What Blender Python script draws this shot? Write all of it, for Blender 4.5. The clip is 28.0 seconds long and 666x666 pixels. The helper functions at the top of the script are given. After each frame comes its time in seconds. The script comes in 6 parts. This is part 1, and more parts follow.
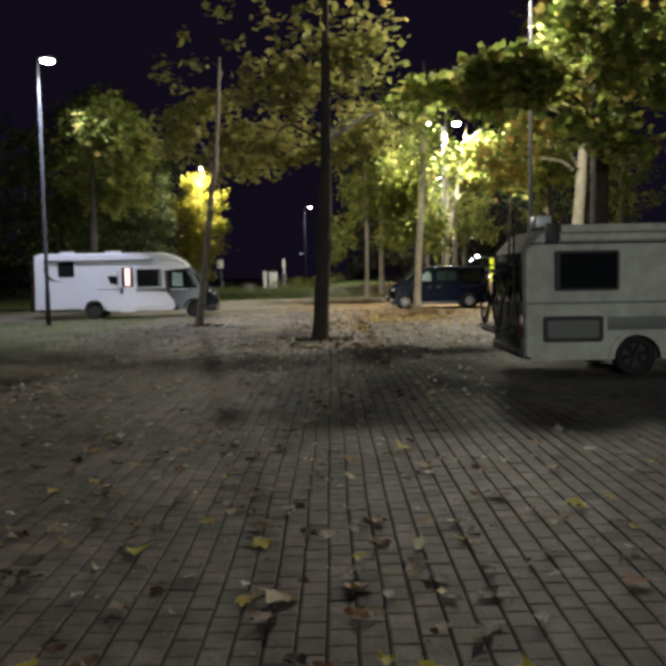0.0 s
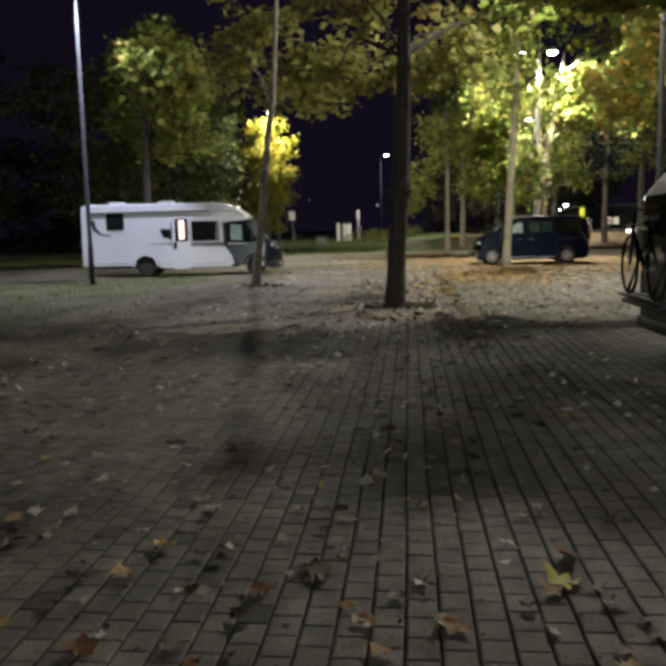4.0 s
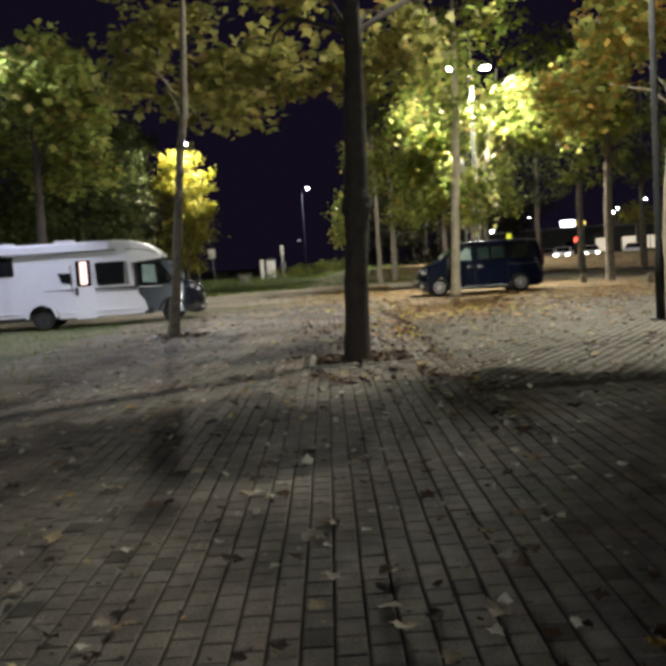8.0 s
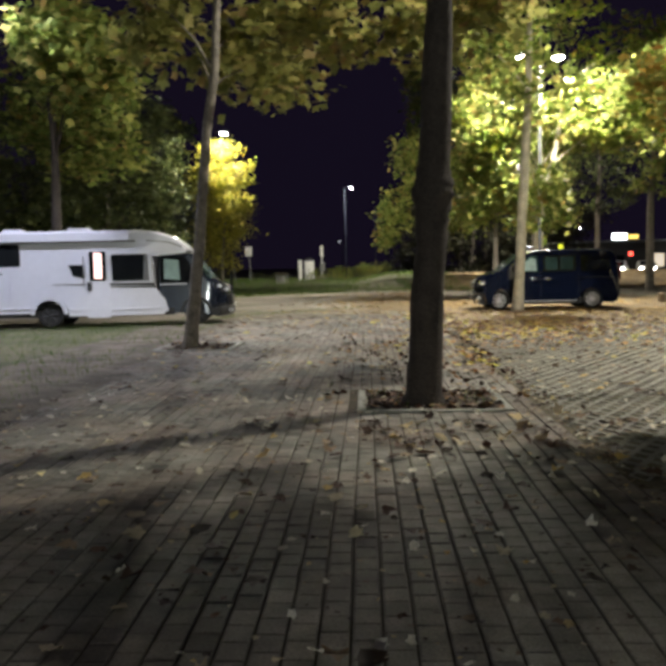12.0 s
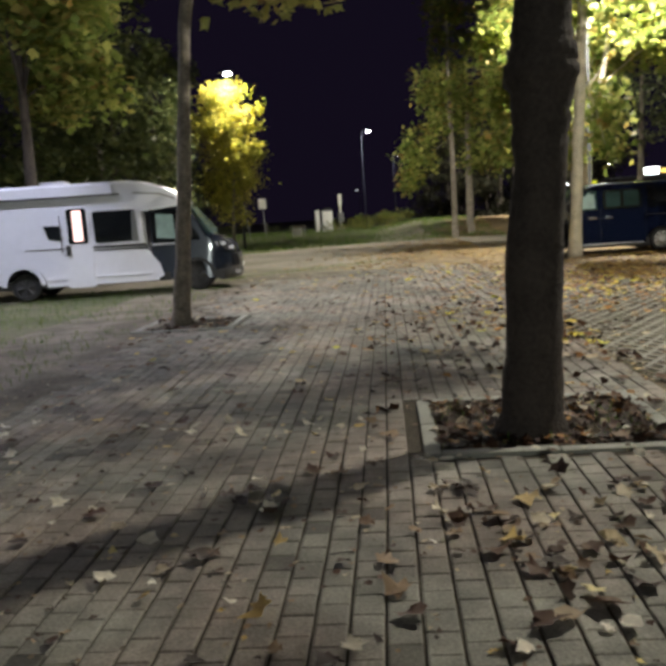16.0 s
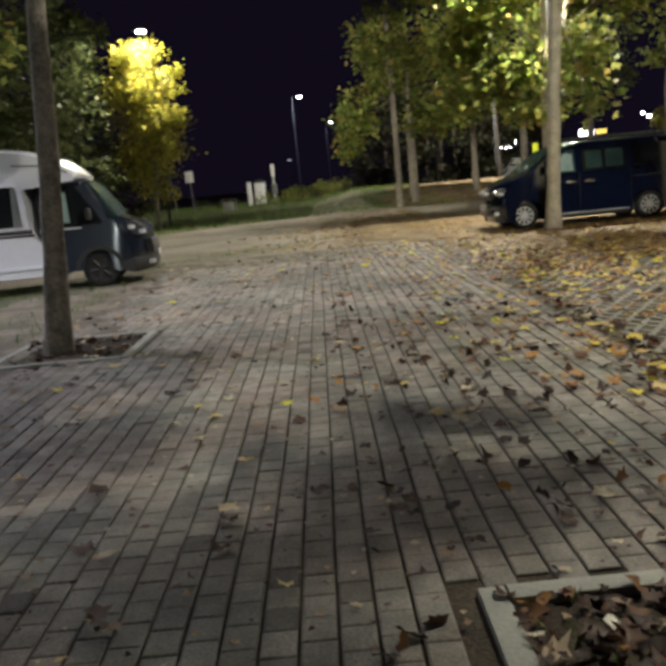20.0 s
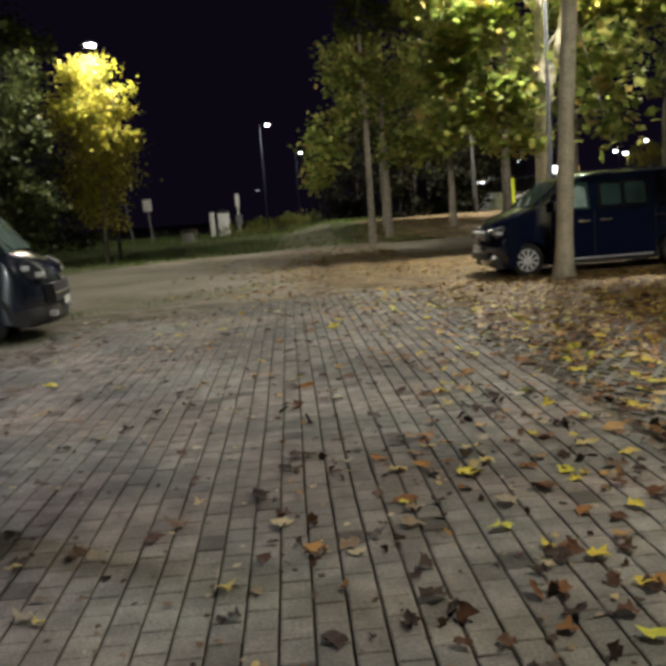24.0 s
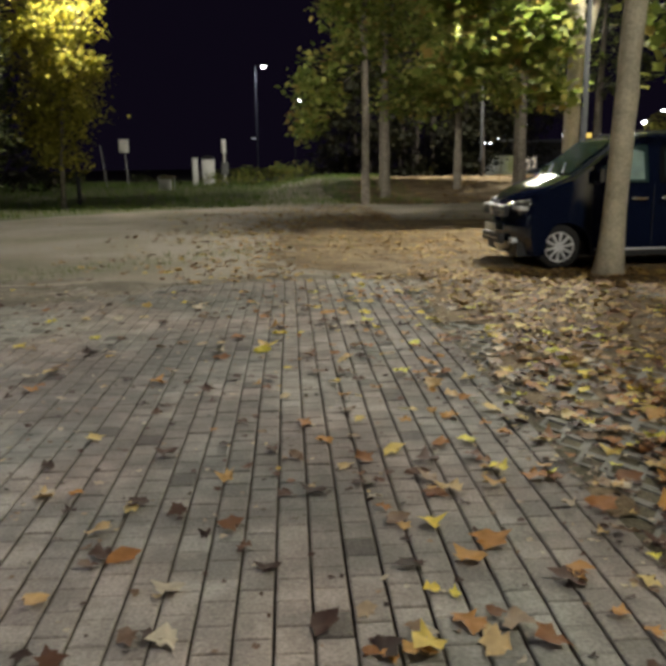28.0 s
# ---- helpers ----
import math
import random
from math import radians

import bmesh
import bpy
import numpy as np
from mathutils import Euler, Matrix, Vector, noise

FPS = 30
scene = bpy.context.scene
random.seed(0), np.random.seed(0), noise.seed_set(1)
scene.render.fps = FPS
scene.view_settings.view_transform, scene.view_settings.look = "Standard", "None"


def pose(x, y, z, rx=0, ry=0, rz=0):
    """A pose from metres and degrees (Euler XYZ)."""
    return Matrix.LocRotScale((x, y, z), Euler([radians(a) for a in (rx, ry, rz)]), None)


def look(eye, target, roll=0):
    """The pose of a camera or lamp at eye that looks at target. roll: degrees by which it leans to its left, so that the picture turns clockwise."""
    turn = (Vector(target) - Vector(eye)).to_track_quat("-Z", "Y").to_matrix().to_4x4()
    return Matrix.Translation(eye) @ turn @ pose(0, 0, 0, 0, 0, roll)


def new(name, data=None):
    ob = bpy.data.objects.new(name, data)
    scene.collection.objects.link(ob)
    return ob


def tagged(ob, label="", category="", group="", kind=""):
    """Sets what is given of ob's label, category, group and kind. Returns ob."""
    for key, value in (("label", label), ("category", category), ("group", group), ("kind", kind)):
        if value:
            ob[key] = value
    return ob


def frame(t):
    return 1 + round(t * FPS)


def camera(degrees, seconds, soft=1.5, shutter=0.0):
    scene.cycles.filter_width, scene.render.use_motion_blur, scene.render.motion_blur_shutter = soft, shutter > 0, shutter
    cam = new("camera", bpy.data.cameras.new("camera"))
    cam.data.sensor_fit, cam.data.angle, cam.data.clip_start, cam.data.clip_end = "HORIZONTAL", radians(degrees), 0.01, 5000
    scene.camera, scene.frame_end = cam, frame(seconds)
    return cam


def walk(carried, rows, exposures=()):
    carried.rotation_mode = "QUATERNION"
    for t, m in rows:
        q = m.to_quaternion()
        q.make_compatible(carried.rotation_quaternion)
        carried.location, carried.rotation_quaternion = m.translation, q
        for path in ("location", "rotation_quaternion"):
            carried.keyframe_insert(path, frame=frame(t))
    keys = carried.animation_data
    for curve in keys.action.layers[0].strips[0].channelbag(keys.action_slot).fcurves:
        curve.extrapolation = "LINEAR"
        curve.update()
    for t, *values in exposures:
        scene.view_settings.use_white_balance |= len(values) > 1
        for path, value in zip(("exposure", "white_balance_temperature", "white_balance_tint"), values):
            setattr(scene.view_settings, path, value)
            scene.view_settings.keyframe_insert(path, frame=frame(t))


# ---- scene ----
cam = camera(45.4, 28.0, soft=4.2)
PATH = [
    (0, (0.663, 0.393, 1.570), (0.664, 2.388, 1.428), -1.0),
    (0.5, (0.746, 0.842, 1.551), (0.670, 2.833, 1.380), -0.0),
    (1, (0.836, 1.325, 1.524), (0.963, 3.310, 1.317), -1.5),
    (1.5, (0.882, 1.788, 1.540), (0.943, 3.774, 1.312), -1.8),
    (2, (0.855, 2.235, 1.551), (0.856, 4.220, 1.307), -2.2),
    (2.5, (0.889, 2.677, 1.563), (0.817, 4.663, 1.336), -0.1),
    (3, (0.837, 3.128, 1.557), (0.759, 5.111, 1.310), 0.2),
    (3.5, (0.754, 3.597, 1.561), (0.577, 5.573, 1.308), -0.2),
    (5.5, (0.317, 5.522, 1.533), (0.169, 7.498, 1.262), -3.7),
    (6, (0.264, 5.936, 1.515), (0.132, 7.925, 1.348), -0.7),
    (6.5, (0.180, 6.475, 1.491), (0.152, 8.460, 1.245), -0.6),
    (7, (0.115, 7.011, 1.454), (0.145, 9.000, 1.248), -1.0),
    (7.5, (0.065, 7.474, 1.489), (0.040, 9.467, 1.319), -1.5),
    (8, (0.011, 7.900, 1.500), (0.011, 9.892, 1.325), -3.8),
    (8.5, (-0.019, 8.328, 1.519), (-0.049, 10.317, 1.314), -2.8),
    (9, (-0.122, 8.716, 1.504), (-0.149, 10.702, 1.267), -4.4),
    (9.5, (-0.138, 9.114, 1.514), (-0.247, 11.099, 1.290), -2.4),
    (10, (-0.154, 9.510, 1.511), (-0.145, 11.495, 1.263), -2.3),
    (10.5, (-0.207, 9.908, 1.504), (-0.270, 11.899, 1.324), -1.9),
    (11, (-0.213, 10.324, 1.510), (-0.297, 12.313, 1.314), -1.5),
    (11.5, (-0.254, 10.736, 1.513), (-0.324, 12.722, 1.287), -3.1),
    (12, (-0.247, 11.152, 1.529), (-0.334, 13.143, 1.364), -1.2),
    (12.5, (-0.324, 11.608, 1.533), (-0.409, 13.590, 1.278), -3.7),
    (14.5, (-0.485, 13.265, 1.521), (-0.583, 15.235, 1.192), -2.8),
    (15, (-0.546, 13.710, 1.517), (-0.594, 15.683, 1.194), -3.3),
    (15.5, (-0.569, 14.188, 1.501), (-0.762, 16.160, 1.230), -2.0),
    (16, (-0.540, 14.673, 1.488), (-0.685, 16.647, 1.203), -3.8),
    (16.5, (-0.532, 15.121, 1.501), (-0.611, 17.093, 1.176), -3.2),
    (17, (-0.509, 15.523, 1.531), (-0.657, 17.498, 1.250), -2.8),
    (17.5, (-0.563, 15.975, 1.527), (-0.700, 17.945, 1.213), -5.8),
    (18, (-0.591, 16.423, 1.509), (-0.806, 18.383, 1.174), -4.2),
    (18.5, (-0.659, 16.840, 1.520), (-0.792, 18.805, 1.170), -5.1),
    (19, (-0.690, 17.296, 1.504), (-0.706, 19.274, 1.211), -4.0),
    (19.5, (-0.759, 17.756, 1.512), (-0.767, 19.720, 1.138), -4.9),
    (20, (-0.811, 18.180, 1.518), (-0.807, 20.146, 1.150), -5.5),
    (20.5, (-0.770, 18.637, 1.562), (-0.808, 20.616, 1.278), -4.9),
    (21, (-0.772, 19.085, 1.563), (-0.665, 21.051, 1.209), -6.0),
    (21.5, (-0.721, 19.534, 1.556), (-0.747, 21.521, 1.334), -4.3),
    (22, (-0.717, 20.035, 1.544), (-0.635, 22.005, 1.208), -3.9),
    (22.5, (-0.688, 20.474, 1.534), (-0.620, 22.459, 1.302), -3.5),
    (24.5, (-0.464, 22.294, 1.534), (-0.371, 24.267, 1.224), -4.5),
    (25, (-0.290, 22.757, 1.554), (-0.260, 24.735, 1.258), -4.9),
    (25.5, (-0.190, 23.239, 1.538), (-0.020, 25.199, 1.178), -4.4),
    (26, (-0.068, 23.715, 1.555), (0.088, 25.692, 1.298), -1.2),
    (26.5, (-0.012, 24.241, 1.532), (0.081, 26.218, 1.245), -2.8),
    (27, (0.097, 24.733, 1.547), (0.275, 26.710, 1.299), -1.3),
    (27.5, (0.182, 25.309, 1.554), (0.281, 27.273, 1.193), -2.5),
    (28, (0.155, 25.902, 1.516), (0.257, 27.857, 1.107), -0.8),
]
walk(cam, [(t, look(eye, target, roll)) for t, eye, target, roll in PATH],
     ((0.0, 0.30), (6.0, 0.34), (12.0, 0.52), (16.0, 0.42), (20.0, 0.22), (22.0, -0.12), (25.0, -0.25), (28.0, -0.22)))

# ---------------------------------------------------------------- light
world = bpy.data.worlds.new("night")
scene.world = world
world.use_nodes = True
wn = world.node_tree.nodes
wn["Background"].inputs["Color"].default_value = (0.42, 0.29, 0.74, 1)
wn["Background"].inputs["Strength"].default_value = 0.010


def street_light(eye, watts, colour, size=0.16, cone=174, blend=0.12):
    """The light that one street lamp's head throws down and out."""
    data = bpy.data.lights.new("lamp_light", "SPOT")
    data.shadow_soft_size, data.energy, data.color = size, watts, colour
    data.spot_size, data.spot_blend = radians(cone), blend
    ob = new("lamp_light", data)
    ob.matrix_world = pose(*eye)
    return ob


COOL, WHITE = (0.78, 0.80, 1.0), (1.0, 0.935, 0.79)
# head x, y, z; pole x, y; watts; colour
LAMPS = [
    (5.95, 23.75, 10.2, 6.35, 23.2, 4500, WHITE),
    (-9.0, 28.45, 9.2, -9.45, 28.75, 2900, COOL),
    (-8.45, 58.2, 9.5, -8.6, 60.2, 5200, WHITE),
    (7.55, 44.2, 9.75, 6.8, 44.0, 7200, WHITE),
    (5.95, 43.8, 9.7, 6.8, 44.0, 5400, WHITE),
    (-1.72, 95.6, 9.8, -2.4, 95.6, 1200, COOL),
    (1.8, 127.5, 9.6, 1.1, 127.5, 500, COOL),
    (10.4, 72.0, 10.2, 11.2, 72.0, 14000, WHITE),
    # unseen lamp, added behind the camera to fill the near paving
    (-9.0, -2.0, 9.2, -9.45, -2.0, 850, WHITE),
]
for hx, hy, hz, px, py, watts, colour in LAMPS:
    cone, blend = (114, 0.5) if hy < 0 else (122, 0.7) if hx < -8.9 else (152, 0.1) if hy == 43.8 else (179, 0.04)
    street_light((hx, hy, hz - 0.16), watts, colour, 0.16, cone, blend)
# an unseen fill light, added far behind to light what faces the camera
FILL_EYE = (4.0, -62.0, 9.0)
fill_light = street_light(FILL_EYE, 26000, (0.94, 1.0, 0.9), 0.5, 70)
fill_light.matrix_world = look(FILL_EYE, (2.0, 20.0, 3.0))


# ---------------------------------------------------------------- materials
def mat(name, colour, rough=0.7, metal=0.0, spread=0.25, grain=40.0, stain=1.5, bump=0.1, random_by="", coat=0.0, spec=0.5):
    """A node material: base colour with fine grain, larger stains and a slight relief."""
    m = bpy.data.materials.new(name)
    m.use_nodes = True
    nt = m.node_tree
    n, l = nt.nodes, nt.links
    b = n["Principled BSDF"]
    b.inputs["Roughness"].default_value = rough
    b.inputs["Metallic"].default_value = metal
    b.inputs["Coat Weight"].default_value = coat
    b.inputs["Specular IOR Level"].default_value = spec
    geo = n.new("ShaderNodeNewGeometry")
    n1, n2 = n.new("ShaderNodeTexNoise"), n.new("ShaderNodeTexNoise")
    n1.inputs["Scale"].default_value, n1.inputs["Detail"].default_value = grain, 4
    n2.inputs["Scale"].default_value, n2.inputs["Detail"].default_value = stain, 3
    l.new(geo.outputs["Position"], n1.inputs["Vector"])
    l.new(geo.outputs["Position"], n2.inputs["Vector"])
    add = n.new("ShaderNodeMath")
    add.operation = "ADD"
    l.new(n1.outputs["Fac"], add.inputs[0])
    l.new(n2.outputs["Fac"], add.inputs[1])
    ramp = n.new("ShaderNodeMapRange")
    ramp.inputs["From Min"].default_value, ramp.inputs["From Max"].default_value = 0.6, 1.4
    ramp.inputs["To Min"].default_value, ramp.inputs["To Max"].default_value = 1 - spread, 1 + spread
    l.new(add.outputs[0], ramp.inputs["Value"])
    value = ramp.outputs["Result"]
    if random_by:
        if random_by == "island":
            source = geo.outputs["Random Per Island"]
        else:
            source = n.new("ShaderNodeObjectInfo").outputs["Random"]
        r2 = n.new("ShaderNodeMapRange")
        r2.inputs["To Min"].default_value, r2.inputs["To Max"].default_value = 0.82, 1.16
        l.new(source, r2.inputs["Value"])
        mul = n.new("ShaderNodeMath")
        mul.operation = "MULTIPLY"
        l.new(value, mul.inputs[0])
        l.new(r2.outputs["Result"], mul.inputs[1])
        value = mul.outputs[0]
        tint = n.new("ShaderNodeValToRGB")
        els = tint.color_ramp.elements
        els.new(0.5)
        for e, shade in zip(els, ((0.97, 1.0, 1.02), (1.03, 0.98, 0.92), (0.98, 1.01, 0.97))):
            e.color = (*[a * b for a, b in zip(shade, colour)], 1)
        scramble = n.new("ShaderNodeMath")
        scramble.operation = "FRACT"
        seven = n.new("ShaderNodeMath")
        seven.operation = "MULTIPLY"
        seven.inputs[1].default_value = 7.31
        l.new(source, seven.inputs[0])
        l.new(seven.outputs[0], scramble.inputs[0])
        l.new(scramble.outputs[0], tint.inputs["Fac"])
    sc = n.new("ShaderNodeVectorMath")
    sc.operation = "SCALE"
    sc.inputs[0].default_value = colour
    if random_by:
        l.new(tint.outputs["Color"], sc.inputs[0])
    l.new(value, sc.inputs["Scale"])
    l.new(sc.outputs["Vector"], b.inputs["Base Color"])
    if bump:
        bp = n.new("ShaderNodeBump")
        bp.inputs["Strength"].default_value, bp.inputs["Distance"].default_value = bump, 0.02
        l.new(n1.outputs["Fac"], bp.inputs["Height"])
        l.new(bp.outputs["Normal"], b.inputs["Normal"])
    return m


def two_tone(name, c1, c2, scale, lo, hi, rough=0.9, grain=60.0, bump=0.4, detail=6):
    """A ground material: two colours in uneven patches, each with grain."""
    m = bpy.data.materials.new(name)
    m.use_nodes = True
    nt = m.node_tree
    n, l = nt.nodes, nt.links
    b = n["Principled BSDF"]
    b.inputs["Roughness"].default_value = rough
    b.inputs["Specular IOR Level"].default_value = 0.25
    geo = n.new("ShaderNodeNewGeometry")
    big, fine = n.new("ShaderNodeTexNoise"), n.new("ShaderNodeTexNoise")
    big.inputs["Scale"].default_value, big.inputs["Detail"].default_value = scale, detail
    fine.inputs["Scale"].default_value, fine.inputs["Detail"].default_value = grain, 5
    for t in (big, fine):
        l.new(geo.outputs["Position"], t.inputs["Vector"])
    mr = n.new("ShaderNodeMapRange")
    mr.inputs["From Min"].default_value, mr.inputs["From Max"].default_value = lo, hi
    l.new(big.outputs["Fac"], mr.inputs["Value"])
    mix = n.new("ShaderNodeMix")
    mix.data_type = "RGBA"
    mix.inputs["A"].default_value, mix.inputs["B"].default_value = (*c1, 1), (*c2, 1)
    l.new(mr.outputs["Result"], mix.inputs["Factor"])
    fr = n.new("ShaderNodeMapRange")
    fr.inputs["From Min"].default_value, fr.inputs["From Max"].default_value = 0.3, 0.7
    fr.inputs["To Min"].default_value, fr.inputs["To Max"].default_value = 0.55, 1.45
    l.new(fine.outputs["Fac"], fr.inputs["Value"])
    sc = n.new("ShaderNodeVectorMath")
    sc.operation = "SCALE"
    l.new(mix.outputs["Result"], sc.inputs[0])
    l.new(fr.outputs["Result"], sc.inputs["Scale"])
    l.new(sc.outputs["Vector"], b.inputs["Base Color"])
    bp = n.new("ShaderNodeBump")
    bp.inputs["Strength"].default_value, bp.inputs["Distance"].default_value = bump, 0.03
    l.new(fine.outputs["Fac"], bp.inputs["Height"])
    l.new(bp.outputs["Normal"], b.inputs["Normal"])
    return m


def leaf_mat(name, stops, through_light=0.45, rough=0.6):
    """Leaves: each leaf takes its own colour out of the ramp, and light shines through."""
    m = bpy.data.materials.new(name)
    m.use_nodes = True
    nt = m.node_tree
    n, l = nt.nodes, nt.links
    b, out = n["Principled BSDF"], n["Material Output"]
    b.inputs["Roughness"].default_value = rough
    b.inputs["Specular IOR Level"].default_value = 0.35
    geo = n.new("ShaderNodeNewGeometry")
    ramp = n.new("ShaderNodeValToRGB")
    ramp.color_ramp.interpolation = "LINEAR"
    els = ramp.color_ramp.elements
    while len(els) < len(stops):
        els.new(0.5)
    for e, (p, c) in zip(els, stops):
        e.position, e.color = p, (*c, 1)
    l.new(geo.outputs["Random Per Island"], ramp.inputs["Fac"])
    noise_t = n.new("ShaderNodeTexNoise")
    noise_t.inputs["Scale"].default_value = 25
    l.new(geo.outputs["Position"], noise_t.inputs["Vector"])
    mr = n.new("ShaderNodeMapRange")
    mr.inputs["To Min"].default_value, mr.inputs["To Max"].default_value = 0.6, 1.4
    l.new(noise_t.outputs["Fac"], mr.inputs["Value"])
    sc = n.new("ShaderNodeVectorMath")
    sc.operation = "SCALE"
    l.new(ramp.outputs["Color"], sc.inputs[0])
    l.new(mr.outputs["Result"], sc.inputs["Scale"])
    l.new(sc.outputs["Vector"], b.inputs["Base Color"])
    if through_light:
        tr = n.new("ShaderNodeBsdfTranslucent")
        l.new(sc.outputs["Vector"], tr.inputs["Color"])
        mix = n.new("ShaderNodeMixShader")
        mix.inputs["Fac"].default_value = through_light
        l.new(b.outputs["BSDF"], mix.inputs[1])
        l.new(tr.outputs["BSDF"], mix.inputs[2])
        l.new(mix.outputs["Shader"], out.inputs["Surface"])
    return m


def paver(name, random_by):
    """Worn concrete blocks: brown and grey-green lots, a shade for each block, grime in patches, some blocks much darker."""
    m = bpy.data.materials.new(name)
    m.use_nodes = True
    n, l = m.node_tree.nodes, m.node_tree.links
    b = n["Principled BSDF"]
    b.inputs["Roughness"].default_value = 0.72
    b.inputs["Specular IOR Level"].default_value = 0.35
    geo = n.new("ShaderNodeNewGeometry")

    def noise_at(scale, detail, lo, hi, to_lo, to_hi):
        t, r = n.new("ShaderNodeTexNoise"), n.new("ShaderNodeMapRange")
        t.inputs["Scale"].default_value, t.inputs["Detail"].default_value = scale, detail
        l.new(geo.outputs["Position"], t.inputs["Vector"])
        for k, v in (("From Min", lo), ("From Max", hi), ("To Min", to_lo), ("To Max", to_hi)):
            r.inputs[k].default_value = v
        l.new(t.outputs["Fac"], r.inputs["Value"])
        return t.outputs["Fac"], r.outputs["Result"]

    def times(a, b2):
        q = n.new("ShaderNodeMath")
        q.operation = "MULTIPLY"
        l.new(a, q.inputs[0])
        l.new(b2, q.inputs[1])
        return q.outputs[0]

    grain_f, grain = noise_at(70, 5, 0.3, 0.7, 0.72, 1.28)
    _, stain = noise_at(0.55, 4, 0.34, 0.66, 0.66, 1.28)
    _, blotch = noise_at(4.5, 5, 0.42, 0.62, 0.74, 1.1)
    _, lot = noise_at(0.9, 2, 0.38, 0.62, 0.0, 1.0)
    if random_by == "island":
        source = geo.outputs["Random Per Island"]
    else:
        source = n.new("ShaderNodeObjectInfo").outputs["Random"]
    shade = n.new("ShaderNodeValToRGB")
    els = shade.color_ramp.elements
    els.new(0.02)
    els.new(0.035)
    for e, (p, v) in zip(els, ((0.0, 0.42), (0.02, 0.5), (0.035, 0.87), (1.0, 1.13))):
        e.position, e.color = p, (v, v, v, 1)
    l.new(source, shade.inputs["Fac"])
    mix = n.new("ShaderNodeMix")
    mix.data_type = "RGBA"
    mix.inputs["A"].default_value, mix.inputs["B"].default_value = (0.245, 0.208, 0.178, 1), (0.222, 0.216, 0.188, 1)
    l.new(lot, mix.inputs["Factor"])
    sc = n.new("ShaderNodeVectorMath")
    sc.operation = "SCALE"
    l.new(mix.outputs["Result"], sc.inputs[0])
    l.new(times(times(grain, stain), times(blotch, shade.outputs["Color"])), sc.inputs["Scale"])
    l.new(sc.outputs["Vector"], b.inputs["Base Color"])
    bp = n.new("ShaderNodeBump")
    bp.inputs["Strength"].default_value, bp.inputs["Distance"].default_value = 0.25, 0.02
    l.new(grain_f, bp.inputs["Height"])
    l.new(bp.outputs["Normal"], b.inputs["Normal"])
    return m


def glow(name, colour, strength):
    m = bpy.data.materials.new(name)
    m.use_nodes = True
    b = m.node_tree.nodes["Principled BSDF"]
    b.inputs["Base Color"].default_value = (*colour, 1)
    b.inputs["Emission Color"].default_value = (*colour, 1)
    b.inputs["Emission Strength"].default_value = strength
    return m


PAVER_ONE = paver("concrete_paver", "object")
PAVER_ALL = paver("concrete_pavers", "island")
KERB = mat("kerb_concrete", (0.27, 0.275, 0.245), 0.85, spread=0.2, grain=60, stain=3, bump=0.25)
MULCH = two_tone("leaf_mulch", (0.11, 0.077, 0.04), (0.21, 0.16, 0.095), 1.4, 0.4, 0.62, grain=22, bump=0.8)
GRID = mat("grid_concrete", (0.235, 0.23, 0.205), 0.9, spread=0.3, grain=50, stain=2, bump=0.3)
JOINT = two_tone("joint_sand", (0.036, 0.029, 0.021), (0.066, 0.055, 0.038), 2.0, 0.4, 0.65)
FILL = two_tone("grid_fill", (0.085, 0.075, 0.048), (0.15, 0.132, 0.09), 2.0, 0.4, 0.6)
SOIL = two_tone("soil", (0.032, 0.025, 0.018), (0.06, 0.046, 0.03), 3.0, 0.4, 0.6)
GRASS_GROUND = two_tone("grass_ground", (0.085, 0.098, 0.048), (0.15, 0.142, 0.088), 0.5, 0.4, 0.62, grain=25, bump=0.7)
GRAVEL = two_tone("gravel", (0.29, 0.26, 0.218), (0.185, 0.17, 0.125), 0.35, 0.42, 0.66, grain=35, bump=0.6)
DIRT = two_tone("trodden_dirt", (0.12, 0.105, 0.08), (0.22, 0.195, 0.155), 1.6, 0.4, 0.62, grain=30)
BLADE = leaf_mat("grass_blades", [(0.0, (0.06, 0.13, 0.02)), (0.6, (0.13, 0.21, 0.04)), (1.0, (0.22, 0.24, 0.08))], 0.25)
FALLEN = leaf_mat("fallen_leaves", [(0.0, (0.09, 0.04, 0.02)), (0.25, (0.30, 0.13, 0.04)), (0.5, (0.46, 0.24, 0.06)), (0.68, (0.52, 0.40, 0.20)), (0.85, (0.66, 0.50, 0.06)), (1.0, (0.6, 0.60, 0.08))], 0.1)
FALLEN_DULL = leaf_mat("fallen_dull_leaves", [(0.0, (0.025, 0.016, 0.012)), (0.5, (0.085, 0.042, 0.026)), (0.72, (0.26, 0.18, 0.11)), (0.9, (0.5, 0.44, 0.32)), (1.0, (0.5, 0.33, 0.08))], 0.1)
FALLEN_DARK = leaf_mat("fallen_dark_leaves", [(0.0, (0.02, 0.012, 0.008)), (0.6, (0.05, 0.024, 0.014)), (0.85, (0.12, 0.05, 0.02)), (1.0, (0.34, 0.17, 0.04))], 0.1)
FALLEN_PALE = leaf_mat("fallen_pale_leaves", [(0.0, (0.50, 0.45, 0.34)), (0.5, (0.68, 0.64, 0.54)), (0.85, (0.78, 0.75, 0.66)), (1.0, (0.62, 0.50, 0.16))], 0.1)
CARPET = leaf_mat("leaf_carpet", [(0.0, (0.10, 0.055, 0.025)), (0.35, (0.24, 0.14, 0.05)), (0.75, (0.38, 0.23, 0.07)), (1.0, (0.48, 0.38, 0.10))], 0.1)
